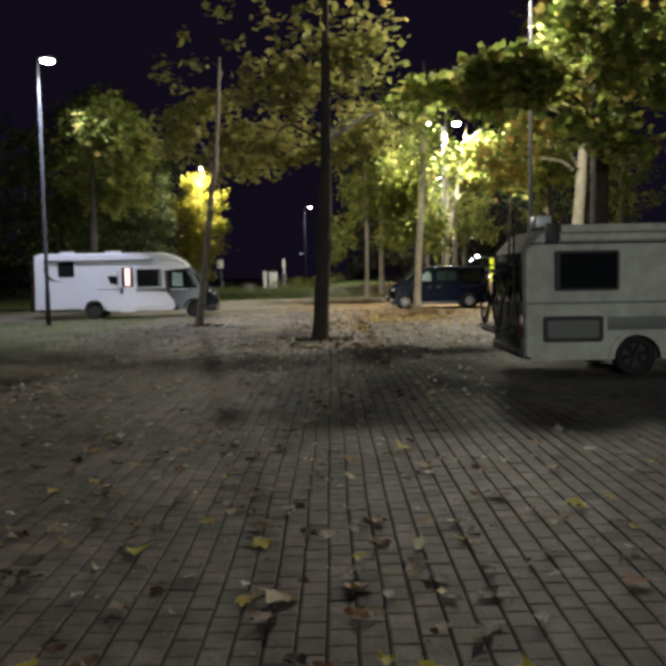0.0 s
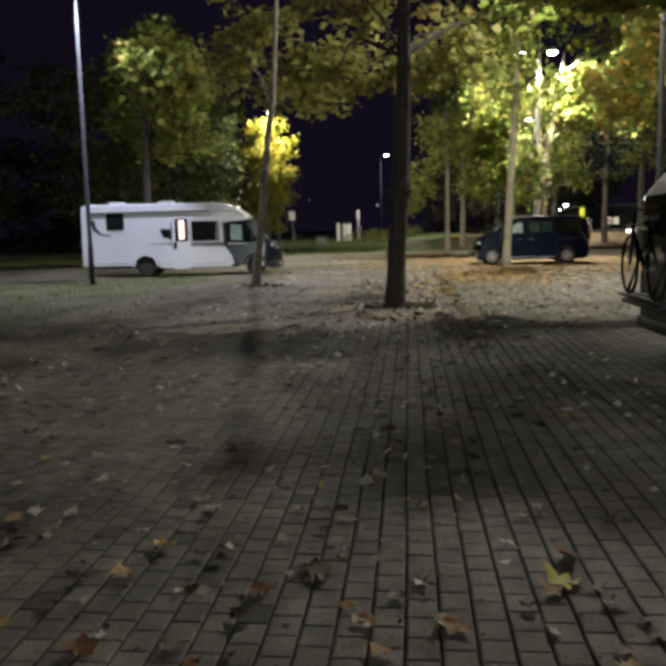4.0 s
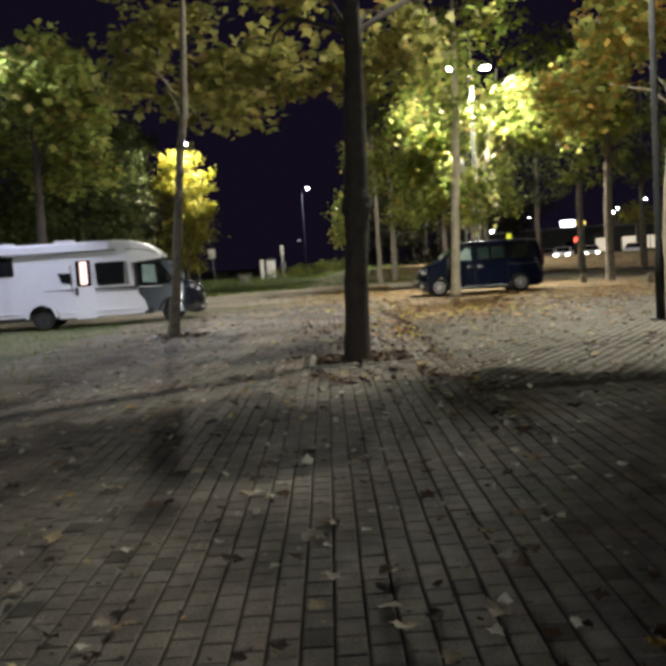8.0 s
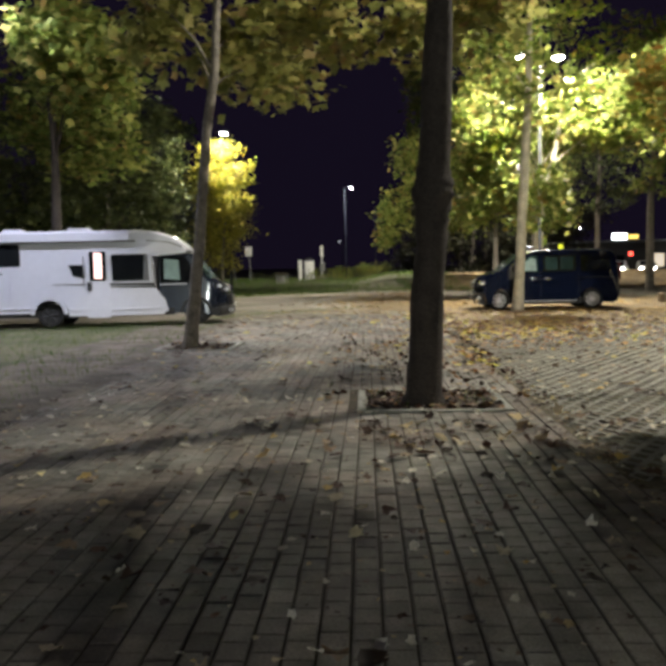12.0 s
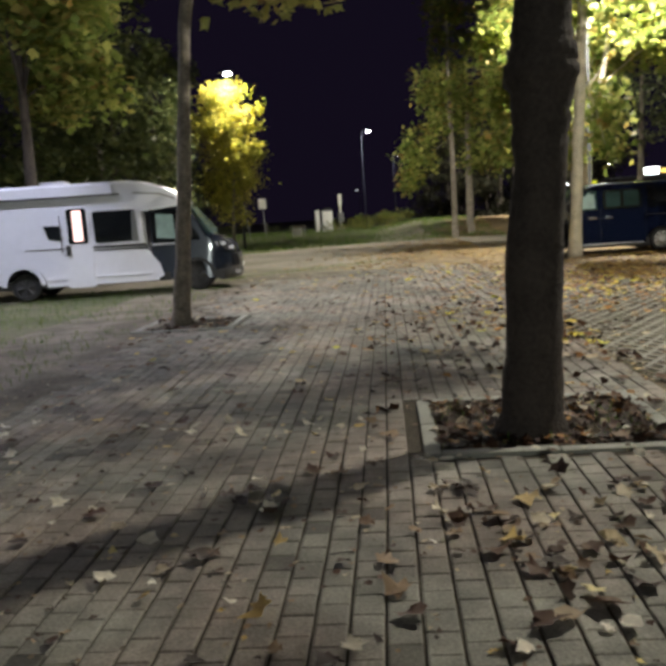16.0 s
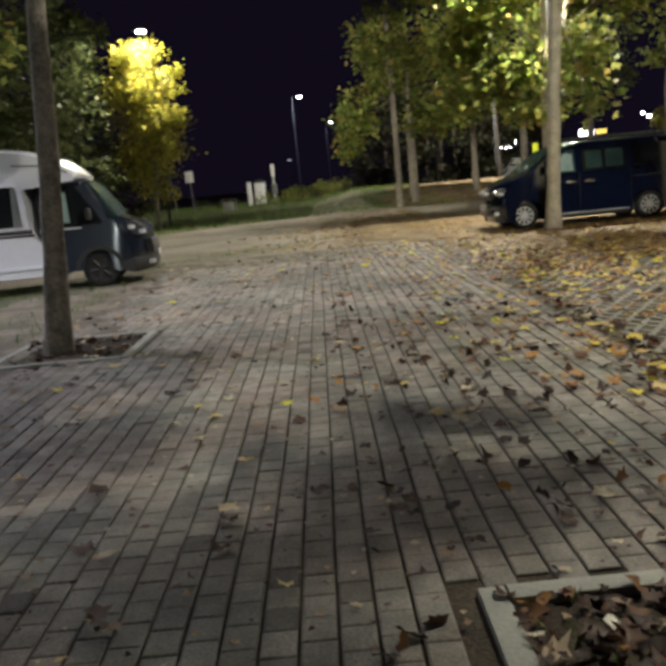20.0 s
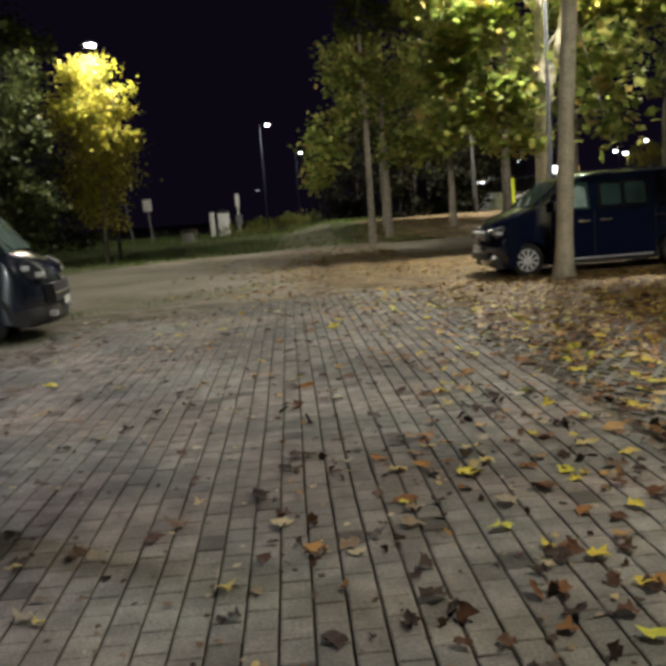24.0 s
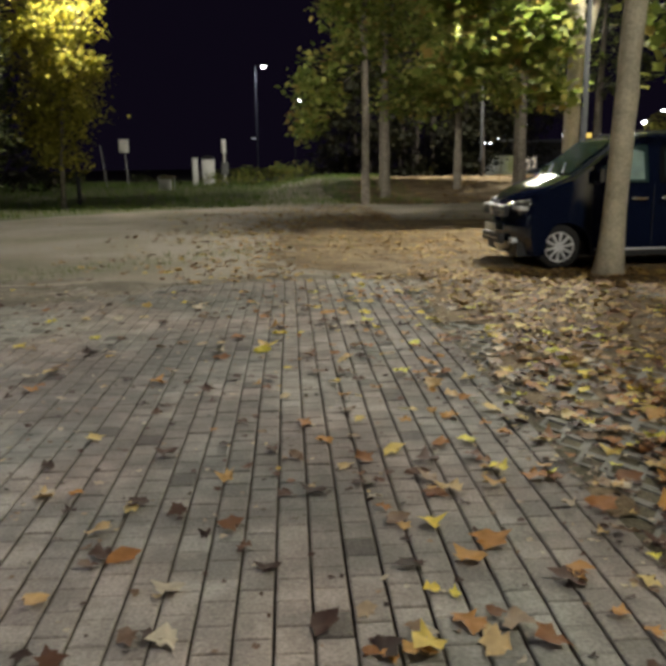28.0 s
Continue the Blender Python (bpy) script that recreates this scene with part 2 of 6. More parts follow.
RENDER_WALL = mat("dark_render", (0.07, 0.068, 0.065), 0.9, spread=0.2, grain=10, bump=0.1)
DIM_GLOW = glow("dim_lamp_lit", (0.9, 0.93, 1.0), 0.5)
LEAF_GREEN = leaf_mat("plane_leaves", [(0.0, (0.12, 0.17, 0.035)), (0.5, (0.25, 0.31, 0.075)), (0.85, (0.42, 0.41, 0.12)), (1.0, (0.34, 0.23, 0.07))], 0.62)
LEAF_OLIVE = leaf_mat("turning_leaves", [(0.0, (0.15, 0.165, 0.05)), (0.5, (0.30, 0.30, 0.09)), (0.8, (0.42, 0.39, 0.13)), (1.0, (0.26, 0.18, 0.07))], 0.55)
LEAF_YELLOW = leaf_mat("yellow_leaves", [(0.0, (0.20, 0.21, 0.04)), (0.5, (0.42, 0.39, 0.06)), (1.0, (0.52, 0.46, 0.10))], 0.5)
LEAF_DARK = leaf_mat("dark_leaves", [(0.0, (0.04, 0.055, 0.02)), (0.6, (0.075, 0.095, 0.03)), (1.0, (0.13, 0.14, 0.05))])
# leaf tones taken near black, so the far woods look unlit
LEAF_NIGHT_SHADE = leaf_mat("leaves_darkened_for_night", [(0.0, (0.018, 0.02, 0.011)), (0.7, (0.032, 0.033, 0.017)), (1.0, (0.06, 0.05, 0.025))])
LEAF_ORANGE = leaf_mat("orange_leaves", [(0.0, (0.16, 0.20, 0.05)), (0.5, (0.32, 0.32, 0.08)), (0.8, (0.40, 0.27, 0.06)), (1.0, (0.36, 0.19, 0.05))])
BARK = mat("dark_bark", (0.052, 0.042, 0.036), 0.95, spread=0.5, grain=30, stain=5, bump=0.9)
BARK_PALE = mat("pale_bark", (0.46, 0.42, 0.32), 0.9, spread=0.4, grain=22, stain=4, bump=0.5)
BARK_GREY = mat("grey_bark", (0.20, 0.175, 0.145), 0.95, spread=0.65, grain=26, stain=7, bump=0.7)
WHITE_PAINT = mat("white_gelcoat", (0.69, 0.70, 0.77), 0.32, spread=0.05, grain=6, stain=0.7, bump=0.0, coat=0.3)
CREAM_PAINT = mat("dull_cream_paint", (0.55, 0.56, 0.50), 0.6, spread=0.32, grain=7, stain=0.9, bump=0.03)
GREY_TRIM = mat("grey_trim", (0.16, 0.165, 0.165), 0.5, spread=0.15, grain=20, bump=0.03)
CAB_PAINT = mat("anthracite_paint", (0.012, 0.018, 0.034), 0.2, metal=0.2, spread=0.08, grain=8, bump=0.0, coat=0.6)
NAVY_PAINT = mat("navy_paint", (0.005, 0.009, 0.027), 0.11, metal=0.0, spread=0.1, grain=8, bump=0.0, coat=0.8, spec=0.5)
GLASS = mat("dark_glass", (0.012, 0.014, 0.015), 0.06, spread=0.1, grain=5, bump=0.0, spec=0.8)
GLASS_TEAL = mat("teal_tinted_glass", (0.03, 0.058, 0.058), 0.08, spread=0.2, grain=3, bump=0.0, spec=0.6)
# pale teal base stands for the windscreen's reflection and its inner screen
WINDSCREEN_SHEEN = mat("windscreen_reflection_colour", (0.24, 0.33, 0.31), 0.12, spread=0.5, grain=3, stain=1.5, bump=0.0, spec=0.6)
SCREEN = mat("insulating_screen", (0.26, 0.38, 0.37), 0.35, spread=0.25, grain=7, stain=3, bump=0.1)
RUBBER = mat("tyre_rubber", (0.018, 0.018, 0.019), 0.85, spread=0.3, grain=40, bump=0.2)
ALLOY = mat("alloy", (0.8, 0.81, 0.84), 0.42, metal=0.3, spread=0.1, grain=20, bump=0.0)
CHROME = mat("chrome", (0.75, 0.76, 0.78), 0.12, metal=1.0, spread=0.05, grain=10, bump=0.0)
BLACK = mat("black_plastic", (0.02, 0.02, 0.022), 0.55, spread=0.2, grain=30, bump=0.05)
LENS = mat("headlight_lens", (0.85, 0.88, 0.92), 0.16, metal=0.35, spread=0.3, grain=18, bump=0.5)
RED_LENS = mat("red_lens", (0.10, 0.008, 0.008), 0.2, spread=0.2, grain=20, bump=0.0)
POLE = mat("dull_steel", (0.035, 0.037, 0.04), 0.9, metal=0.0, spread=0.2, grain=15, bump=0.03, spec=0.1)
STEEL = mat("galvanised_steel", (0.32, 0.33, 0.34), 0.5, metal=0.6, spread=0.15, grain=15, bump=0.03)
WHITE_SIGN = mat("white_enamel", (0.84, 0.84, 0.82), 0.5, spread=0.1, grain=8, bump=0.0)
PLATE = mat("number_plate", (0.7, 0.7, 0.66), 0.45, spread=0.05, grain=10, bump=0.0)
CLOTH = mat("canvas", (0.62, 0.61, 0.56), 0.9, spread=0.15, grain=14, bump=0.1)
WOOD = mat("weathered_wood", (0.2, 0.16, 0.11), 0.85, spread=0.35, grain=18, bump=0.3)
LAMP_GLOW = glow("lamp_lens_lit", (1.0, 0.98, 0.95), 60)
FAR_GLOW = glow("far_lamp_lit", (0.95, 0.97, 1.0), 30)
DOOR_GLOW = glow("lit_blind", (1.0, 0.66, 0.60), 1.0)
HEAD_GLOW = glow("headlight_lit", (1.0, 0.97, 0.92), 40)
TAIL_GLOW = glow("taillight_lit", (1.0, 0.06, 0.04), 6)


# ---------------------------------------------------------------- building tools
def part(name, bm, material, parent=None, label="", smooth=False):
    """Link a bmesh as one mesh object under a thing or a part."""
    me = bpy.data.meshes.new(name)
    bm.normal_update()
    bm.to_mesh(me)
    bm.free()
    me.materials.append(material)
    for p in me.polygons:
        p.use_smooth = True
    if not smooth:
        me.set_sharp_from_angle(angle=radians(34))
    ob = new(name, me)
    ob.parent = parent
    return tagged(ob, label)


def thing(name, m, label, category, group="", kind=""):
    ob = new(name)
    ob.empty_display_size = 0.2
    ob.matrix_world = m
    return tagged(ob, label, category, group, kind)


def box(lo, hi, bevel=0.0, bm=None, seg=2):
    bm = bm or bmesh.new()
    c = [(a + b) / 2 for a, b in zip(lo, hi)]
    d = [abs(b - a) for a, b in zip(lo, hi)]
    g = bmesh.ops.create_cube(bm, size=1, matrix=Matrix.Translation(c) @ Matrix.Diagonal((*d, 1)))
    if bevel:
        es = {e for v in g["verts"] for e in v.link_edges}
        bmesh.ops.bevel(bm, geom=list(es), offset=bevel, segments=seg, affect="EDGES", profile=0.6)
    return bm


def tube(points, radii, seg=12, bm=None, cap=True, rough=0.0, rng=None):
    """A tapered tube through points."""
    bm = bm or bmesh.new()
    pts = [Vector(p) for p in points]
    rings = []
    for i, p in enumerate(pts):
        d = (pts[min(i + 1, len(pts) - 1)] - pts[max(i - 1, 0)]).normalized()
        a = d.orthogonal().normalized() if abs(d.z) < 0.9 else Vector((1, 0, 0)).cross(d).normalized().cross(d) * -1
        a = (a - d * a.dot(d)).normalized()
        b = d.cross(a)
        ring = []
        for k in range(seg):
            w = 2 * math.pi * k / seg
            r = radii[i] * (1 + (rng.uniform(-rough, rough) if rng else 0))
            ring.append(bm.verts.new(p + (a * math.cos(w) + b * math.sin(w)) * r))
        rings.append(ring)
    for r0, r1 in zip(rings, rings[1:]):
        for k in range(seg):
            bm.faces.new((r0[k], r0[(k + 1) % seg], r1[(k + 1) % seg], r1[k]))
    if cap:
        bm.faces.new(list(reversed(rings[0])))
        bm.faces.new(rings[-1])
    return bm


def slab(outline, y0, y1, bm=None, bevel=0.0, lean=None):
    """A flat panel: an outline of (x, z) made thick from y0 to y1; lean(z) shifts it in y."""
    bm = bm or bmesh.new()
    sh = lean or (lambda z: 0.0)
    a = [bm.verts.new((x, y0 + sh(z), z)) for x, z in outline]
    b = [bm.verts.new((x, y1 + sh(z), z)) for x, z in outline]
    n = len(outline)
    fs = [bm.faces.new(a), bm.faces.new(list(reversed(b)))]
    for i in range(n):
        fs.append(bm.faces.new((a[i], b[i], b[(i + 1) % n], a[(i + 1) % n])))
    bmesh.ops.recalc_face_normals(bm, faces=fs)
    if bevel:
        bmesh.ops.bevel(bm, geom=list({e for f in fs[:2] for e in f.edges}), offset=bevel, segments=2, affect="EDGES")
    return bm


def rounded(x0, z0, x1, z1, r=0.05, n=3, skew=0.0):
    """The outline of a rectangle with round corners."""
    out = []
    for cx, cz, a0 in ((x1 - r, z0 + r, -90), (x1 - r, z1 - r, 0), (x0 + r, z1 - r, 90), (x0 + r, z0 + r, 180)):
        for k in range(n + 1):
            a = radians(a0 + 90 * k / n)
            x, z = cx + r * math.cos(a), cz + r * math.sin(a)
            out.append((x + skew * (z - z0), z))
    return out


def arch(cx, r, z0, n=10):
    """A wheel arch's outline from front to rear, over the wheel at cx."""
    return [(cx - r * math.cos(math.pi * k / n), z0 + r * math.sin(math.pi * k / n)) for k in range(n + 1)]


def hull(profile, width, inset, pinch=None, lean=None):
    """A body lofted across the width: a side profile (x, z), rounded in towards both sides."""
    bm = bmesh.new()
    n = len(profile)
    cx = (min(p[0] for p in profile) + max(p[0] for p in profile)) / 2
    cz = (min(p[1] for p in profile) + max(p[1] for p in profile)) / 2
    stations = []
    for f, k in ((0.0, 1.0), (0.02, 0.55), (0.055, 0.22), (0.12, 0.05), (0.25, 0.0), (0.5, -0.02), (0.75, 0.0), (0.88, 0.05), (0.945, 0.22), (0.98, 0.55), (1.0, 1.0)):
        ring = []
        for x, z in profile:
            sx = max(-1.0, min(1.0, (x - cx) / 0.6))
            sz = max(-1.0, min(1.0, (z - cz) / 0.4))
            xx, zz = x - sx * inset * k, z - max(sz, 0) * inset * k
            if pinch:
                xx += pinch(x, z) * (2 * f - 1) ** 2
            y = f * width
            if lean:
                y += lean(z) * (1 - 2 * f)
            ring.append(bm.verts.new((xx, y, zz)))
        stations.append(ring)
    for r0, r1 in zip(stations, stations[1:]):
        for i in range(n):
            bm.faces.new((r0[i], r0[(i + 1) % n], r1[(i + 1) % n], r1[i]))
    bm.faces.new(stations[0])
    bm.faces.new(list(reversed(stations[-1])))
    bmesh.ops.recalc_face_normals(bm, faces=bm.faces)
    return bm


def quick_mesh(name, verts, faces, material, parent=None, label="", smooth=False):
    """One mesh from whole arrays: verts (n, 3), faces (m, 3) or (m, 4)."""
    me = bpy.data.meshes.new(name)
    v, f = np.asarray(verts, np.float32), np.asarray(faces, np.int32)
    k = f.shape[1]
    me.vertices.add(len(v))
    me.vertices.foreach_set("co", v.ravel())
    me.loops.add(f.size)
    me.loops.foreach_set("vertex_index", f.ravel())
    me.polygons.add(len(f))
    me.polygons.foreach_set("loop_start", np.arange(0, f.size, k, dtype=np.int32))
    me.polygons.foreach_set("loop_total", np.full(len(f), k, np.int32))
    me.update(calc_edges=True)
    me.validate()
    me.materials.append(material)
    me.polygons.foreach_set("use_smooth", np.full(len(f), smooth))
    ob = new(name, me)
    ob.parent = parent
    return tagged(ob, label)


def turns(rng, n, tilt):
    """n rotation matrices: any heading, tilted from flat by about tilt radians."""
    h, t, a = rng.uniform(0, 2 * np.pi, n), rng.normal(0, tilt, n), rng.uniform(0, 2 * np.pi, n)
    ch, sh = np.cos(h), np.sin(h)
    z = np.zeros(n)
    one = np.ones(n)
    rz = np.stack([np.stack([ch, -sh, z], -1), np.stack([sh, ch, z], -1), np.stack([z, z, one], -1)], -2)
    u = np.stack([np.cos(a), np.sin(a), z], -1)
    c, s = np.cos(t)[:, None, None], np.sin(t)[:, None, None]
    k = np.zeros((n, 3, 3))
    k[:, 0, 2], k[:, 1, 2], k[:, 2, 0], k[:, 2, 1] = u[:, 1], -u[:, 0], -u[:, 1], u[:, 0]
    return (np.eye(3) + s * k + (1 - c) * (k @ k)) @ rz


def scatter(name, template, tris, places, rot, sizes, material, parent=None, label=""):
    """Copies of a small template, one at each place, in one mesh."""
    t = np.asarray(template, float)
    v = np.einsum("nij,kj->nki", rot, t) * sizes[:, None, None] + places[:, None, :]
    f = np.asarray(tris)[None] + (np.arange(len(places)) * len(t))[:, None, None]
    return quick_mesh(name, v.reshape(-1, 3), f.reshape(-1, 3), material, parent, label, smooth=True)


# ---------------------------------------------------------------- ground
def smooth(a):
    a = max(0.0, min(1.0, a))
    return a * a * (3 - 2 * a)


def height(x, y):
    """The ground's height: flat where the vehicles stand, a low mound beyond the road."""
    mound = 0.42 * smooth((y - 59) / 20) * smooth((4 - x) / 8)
    bank = 0.85 * smooth((y - 60) / 13) * smooth((x + 2) / 5) * (1 - 0.9 * smooth((y - 74) / 10) * smooth((x - 6) / 4))
    ripple = 0.015 * math.sin(x * 1.3 + 0.4 * y) * math.sin(0.9 * y)
    return mound + bank + (ripple if (y > 58 or x < -6) else 0.0)


PAVE = (-4.35, -4.0, 1.57, 37.5)      # x0, y0, x1, y1
PIT_B = (-0.27, 19.5, 1.17, 20.77)
PIT_A = (-4.25, 26.1, -2.95, 27.4)


def steps(marks):
    out = []
    for a, b, d in marks:
        out += list(np.arange(a, b, d))
    return out + [marks[-1][1]]


gx = steps([(-900, -100, 100), (-100, -40, 10), (-40, 40, 1.0), (40, 100, 10), (100, 900, 100)])
gy = steps([(-300, -20, 40), (-20, 100, 1.0), (100, 200, 10), (200, 1500, 130)])
gv, gf = [], []
for y in gy:
    for x in gx:
        under = PAVE[0] + 0.5 < x < 14.5 and PAVE[1] < y < PAVE[3] + 0.6
        gv.append((x, y, height(x, y) - (0.07 if under else 0.012)))
for j in range(len(gy) - 1):
    for i in range(len(gx) - 1):
        a = j * len(gx) + i
        gf.append((a, a + 1, a + len(gx) + 1, a + len(gx)))
ground = quick_mesh("ground", gv, gf, GRASS_GROUND, smooth=True)
tagged(ground, "patchy autumn grass and bare earth round the car park", "ground", kind="structure")

# the gravel road that crosses beyond the paved strip
ROAD_NEAR = [(-60, 10), (-20, 26), (-12, 31), (-7, 35.2), (-4.3, 37.3), (1.6, 37.5), (6, 39.5), (14, 41), (60, 41)]
ROAD_FAR = [(-60, 22), (-20, 38), (-11, 47), (-8.2, 52), (-4.8, 56.3), (0, 58.4), (4, 58.0), (14, 57.5), (60, 57)]


def along(line, x):
    for (xa, ya), (xb, yb) in zip(line, line[1:]):
        if xa <= x <= xb:
            return ya + (yb - ya) * (x - xa) / (xb - xa)
    return line[-1][1]


rv, rf = [], []
rx = list(np.arange(-60, 60.1, 0.5))
NR = 24
rng = np.random.default_rng(3)
for x in rx:
    a = along(ROAD_NEAR, x) - 0.5 + 0.9 * noise.noise((x * 0.8, 1.7, 0)) + rng.uniform(-0.15, 0.15)
    b = along(ROAD_FAR, x) + rng.uniform(-0.2, 0.2)
    for k in range(NR + 1):
        y = a + (b - a) * k / NR
        rv.append((x, y, height(x, y) + 0.012 * math.sin(0.9 * (y - 0.8 * x)) * (0 < k < NR) + 0.010))
for i in range(len(rx) - 1):
    for k in range(NR):
        a = i * (NR + 1) + k
        rf.append((a, a + NR + 1, a + NR + 2, a + 1))
road = quick_mesh("road", rv, rf, GRAVEL, smooth=True)
tagged(road, "pale compacted gravel road with worn tyre tracks", "road", kind="structure")

# the track that climbs from the road past the verge
tv, tf = [], []
TRACK = [(1.0, 56.8, 2.6), (0.5, 62, 1.7), (0.2, 68, 1.5), (0.8, 75, 1.5), (2.4, 84, 1.6), (5.5, 96, 1.8), (11, 112, 2.2)]
for (xa, ya, wa), (xb, yb, wb) in zip(TRACK, TRACK[1:]):
    for k in range(8):
        f = k / 8
        x, y, w = xa + (xb - xa) * f, ya + (yb - ya) * f, wa + (wb - wa) * f
        for q in range(7):
            xx = x + w * (q / 3 - 1) + 0.25 * noise.noise((y, q, 4.0)) * (q in (0, 6))
            tv.append((xx, y, height(xx, y) + 0.014))
for k in range(len(tv) // 7 - 1):
    for q in range(6):
        a = 7 * k + q
        tf.append((a, a + 1, a + 8, a + 7))
tagged(quick_mesh("track", tv, tf, GRAVEL, smooth=True), "pale gravel track climbing past the grassy verge", "track", kind="structure")

# bedding under the paved strip and under the concrete grid
pavement = part("pavement", box((PAVE[0], PAVE[1], -0.2), (PAVE[2], PAVE[3], -0.014)), JOINT)
tagged(pavement, "paved strip of small grey concrete blocks with dark joints", "pavement", kind="structure")
side_bed = part("pavement_apron", box((PAVE[2] + 0.002, PAVE[1], -0.2), (6.0, 16.5, -0.014)), JOINT)
tagged(side_bed, "shaded apron of grey concrete blocks by the camper", "pavement", kind="structure")
grid_bed = part("parking_bed", box((PAVE[2] + 0.002, 16.502, -0.2), (14.0, 38.6, -0.016)), FILL)
tagged(grid_bed, "parking bay of grass-filled concrete lattice slabs", "pavement", kind="structure")


# trodden dirt that covers the paving's left edge and its end
dv, df, seen = [], [], {}


def dirt_corner(i, j):
    if (i, j) not in seen:
        seen[i, j] = len(dv)
        x, y = -6.2 + 0.14 * i, 2.0 + 0.14 * j
        dv.append((x + 0.05 * noise.noise((i * 0.9, j * 0.9, 5)), y + 0.05 * noise.noise((i * 0.9, j * 0.9, 9)), 0.006 + 0.006 * noise.noise((x, y, 2))))
    return seen[i, j]


for j in range(252):
    for i in range(60):
        x, y = -6.2 + 0.14 * (i + 0.5), 2.0 + 0.14 * (j + 0.5)
        edge = -3.9 + 0.9 * noise.noise((x * 0.55, y * 0.55, 1)) + 0.5 * noise.noise((x * 2.1, y * 2.1, 4))
        end = 36.0 + 1.6 * noise.noise((x * 0.5, 7.0, y * 0.4)) + 0.5 * noise.noise((x * 2.3, y * 2.3, 8))
        in_pit = PIT_A[0] + 0.1 < x < PIT_A[2] - 0.1 and PIT_A[1] + 0.1 < y < PIT_A[3] - 0.1
        near_pit = x < -3.3 + 0.5 * noise.noise((x, y * 1.5, 2)) and abs(x + 3.6) < 1.1 + 0.3 * noise.noise((x * 2, y * 2, 6)) and abs(y - 27.0) < 1.05 + 0.3 * noise.noise((x * 2, y * 2, 3))
        if (x < edge or near_pit or (y > end and x < 1.5)) and not in_pit:
            df.append((dirt_corner(i, j), dirt_corner(i + 1, j), dirt_corner(i + 1, j + 1), dirt_corner(i, j + 1)))
tagged(quick_mesh("dirt", dv, df, DIRT, smooth=True), "trodden dirt spread over the paving's edges", "dirt", kind="structure")


# leaf mulch trodden over the far end of the concrete lattice
mv, mf, seen2 = [], [], {}


def mulch_corner(i, j):
    if (i, j) not in seen2:
        seen2[i, j] = len(mv)
        x, y = -1.2 + 0.16 * i, 27.0 + 0.16 * j
        mv.append((x + 0.05 * noise.noise((i * 0.9, j * 0.9, 15)), y + 0.05 * noise.noise((i * 0.9, j * 0.9, 19)), -0.002 + 0.034 * smooth(y - 36.6) + 0.008 * noise.noise((x, y, 12))))
    return seen2[i, j]


for j in range(132):
    for i in range(79):
        x, y = -1.2 + 0.16 * (i + 0.5), 27.0 + 0.16 * (j + 0.5)
        near = 30.9 + 2.2 * noise.noise((x * 4.1, y * 4.1, 41)) + 1.6 * noise.noise((x * 0.5, y * 0.5, 11)) + 1.2 * noise.noise((x * 1.9, y * 1.9, 14))
        side = 1.7 + 0.35 * noise.noise((1.0, y * 1.2, 3)) - 1.7 * smooth((y - 35.6) / 3.0) + 1.2 * smooth((y - 43) / 5)
        side += 0.7 * noise.noise((x * 1.3, y * 0.7, 21)) + 0.6 * noise.noise((x * 3.1, y * 2.2, 25)) * smooth((y - 36) / 2)
        if y > near and x > side:
            mf.append((mulch_corner(i, j), mulch_corner(i + 1, j), mulch_corner(i + 1, j + 1), mulch_corner(i, j + 1)))
tagged(quick_mesh("dirt", mv, mf, MULCH, smooth=True), "brown leaf mulch trodden over the lattice by the van", "dirt", kind="structure")


# leaf mulch over the bank beyond the road
kv, kf = [], []
for j in range(35):
    for i in range(51):
        x, y = 1.6 + 0.5 * i, 58.2 + 0.5 * j
        kv.append((x + 0.3 * noise.noise((i * 0.8, j * 0.8, 31)), y + 0.3 * noise.noise((i * 0.8, j * 0.8, 35)), height(x, y) + 0.03 + 0.03 * noise.noise((x * 0.8, y * 0.8, 33))))
for j in range(34):
    for i in range(50):
        if 2.6 + 0.06 * (j - 10) + 1.2 * noise.noise((j * 0.4, 2.0, 1.0)) < 1.6 + 0.5 * i:
            kf.append((51 * j + i, 51 * j + i + 1, 51 * j + i + 52, 51 * j + i + 51))
tagged(quick_mesh("bank", kv, kf, MULCH, smooth=True), "low bank covered with brown leaf mulch", "bank", kind="structure")


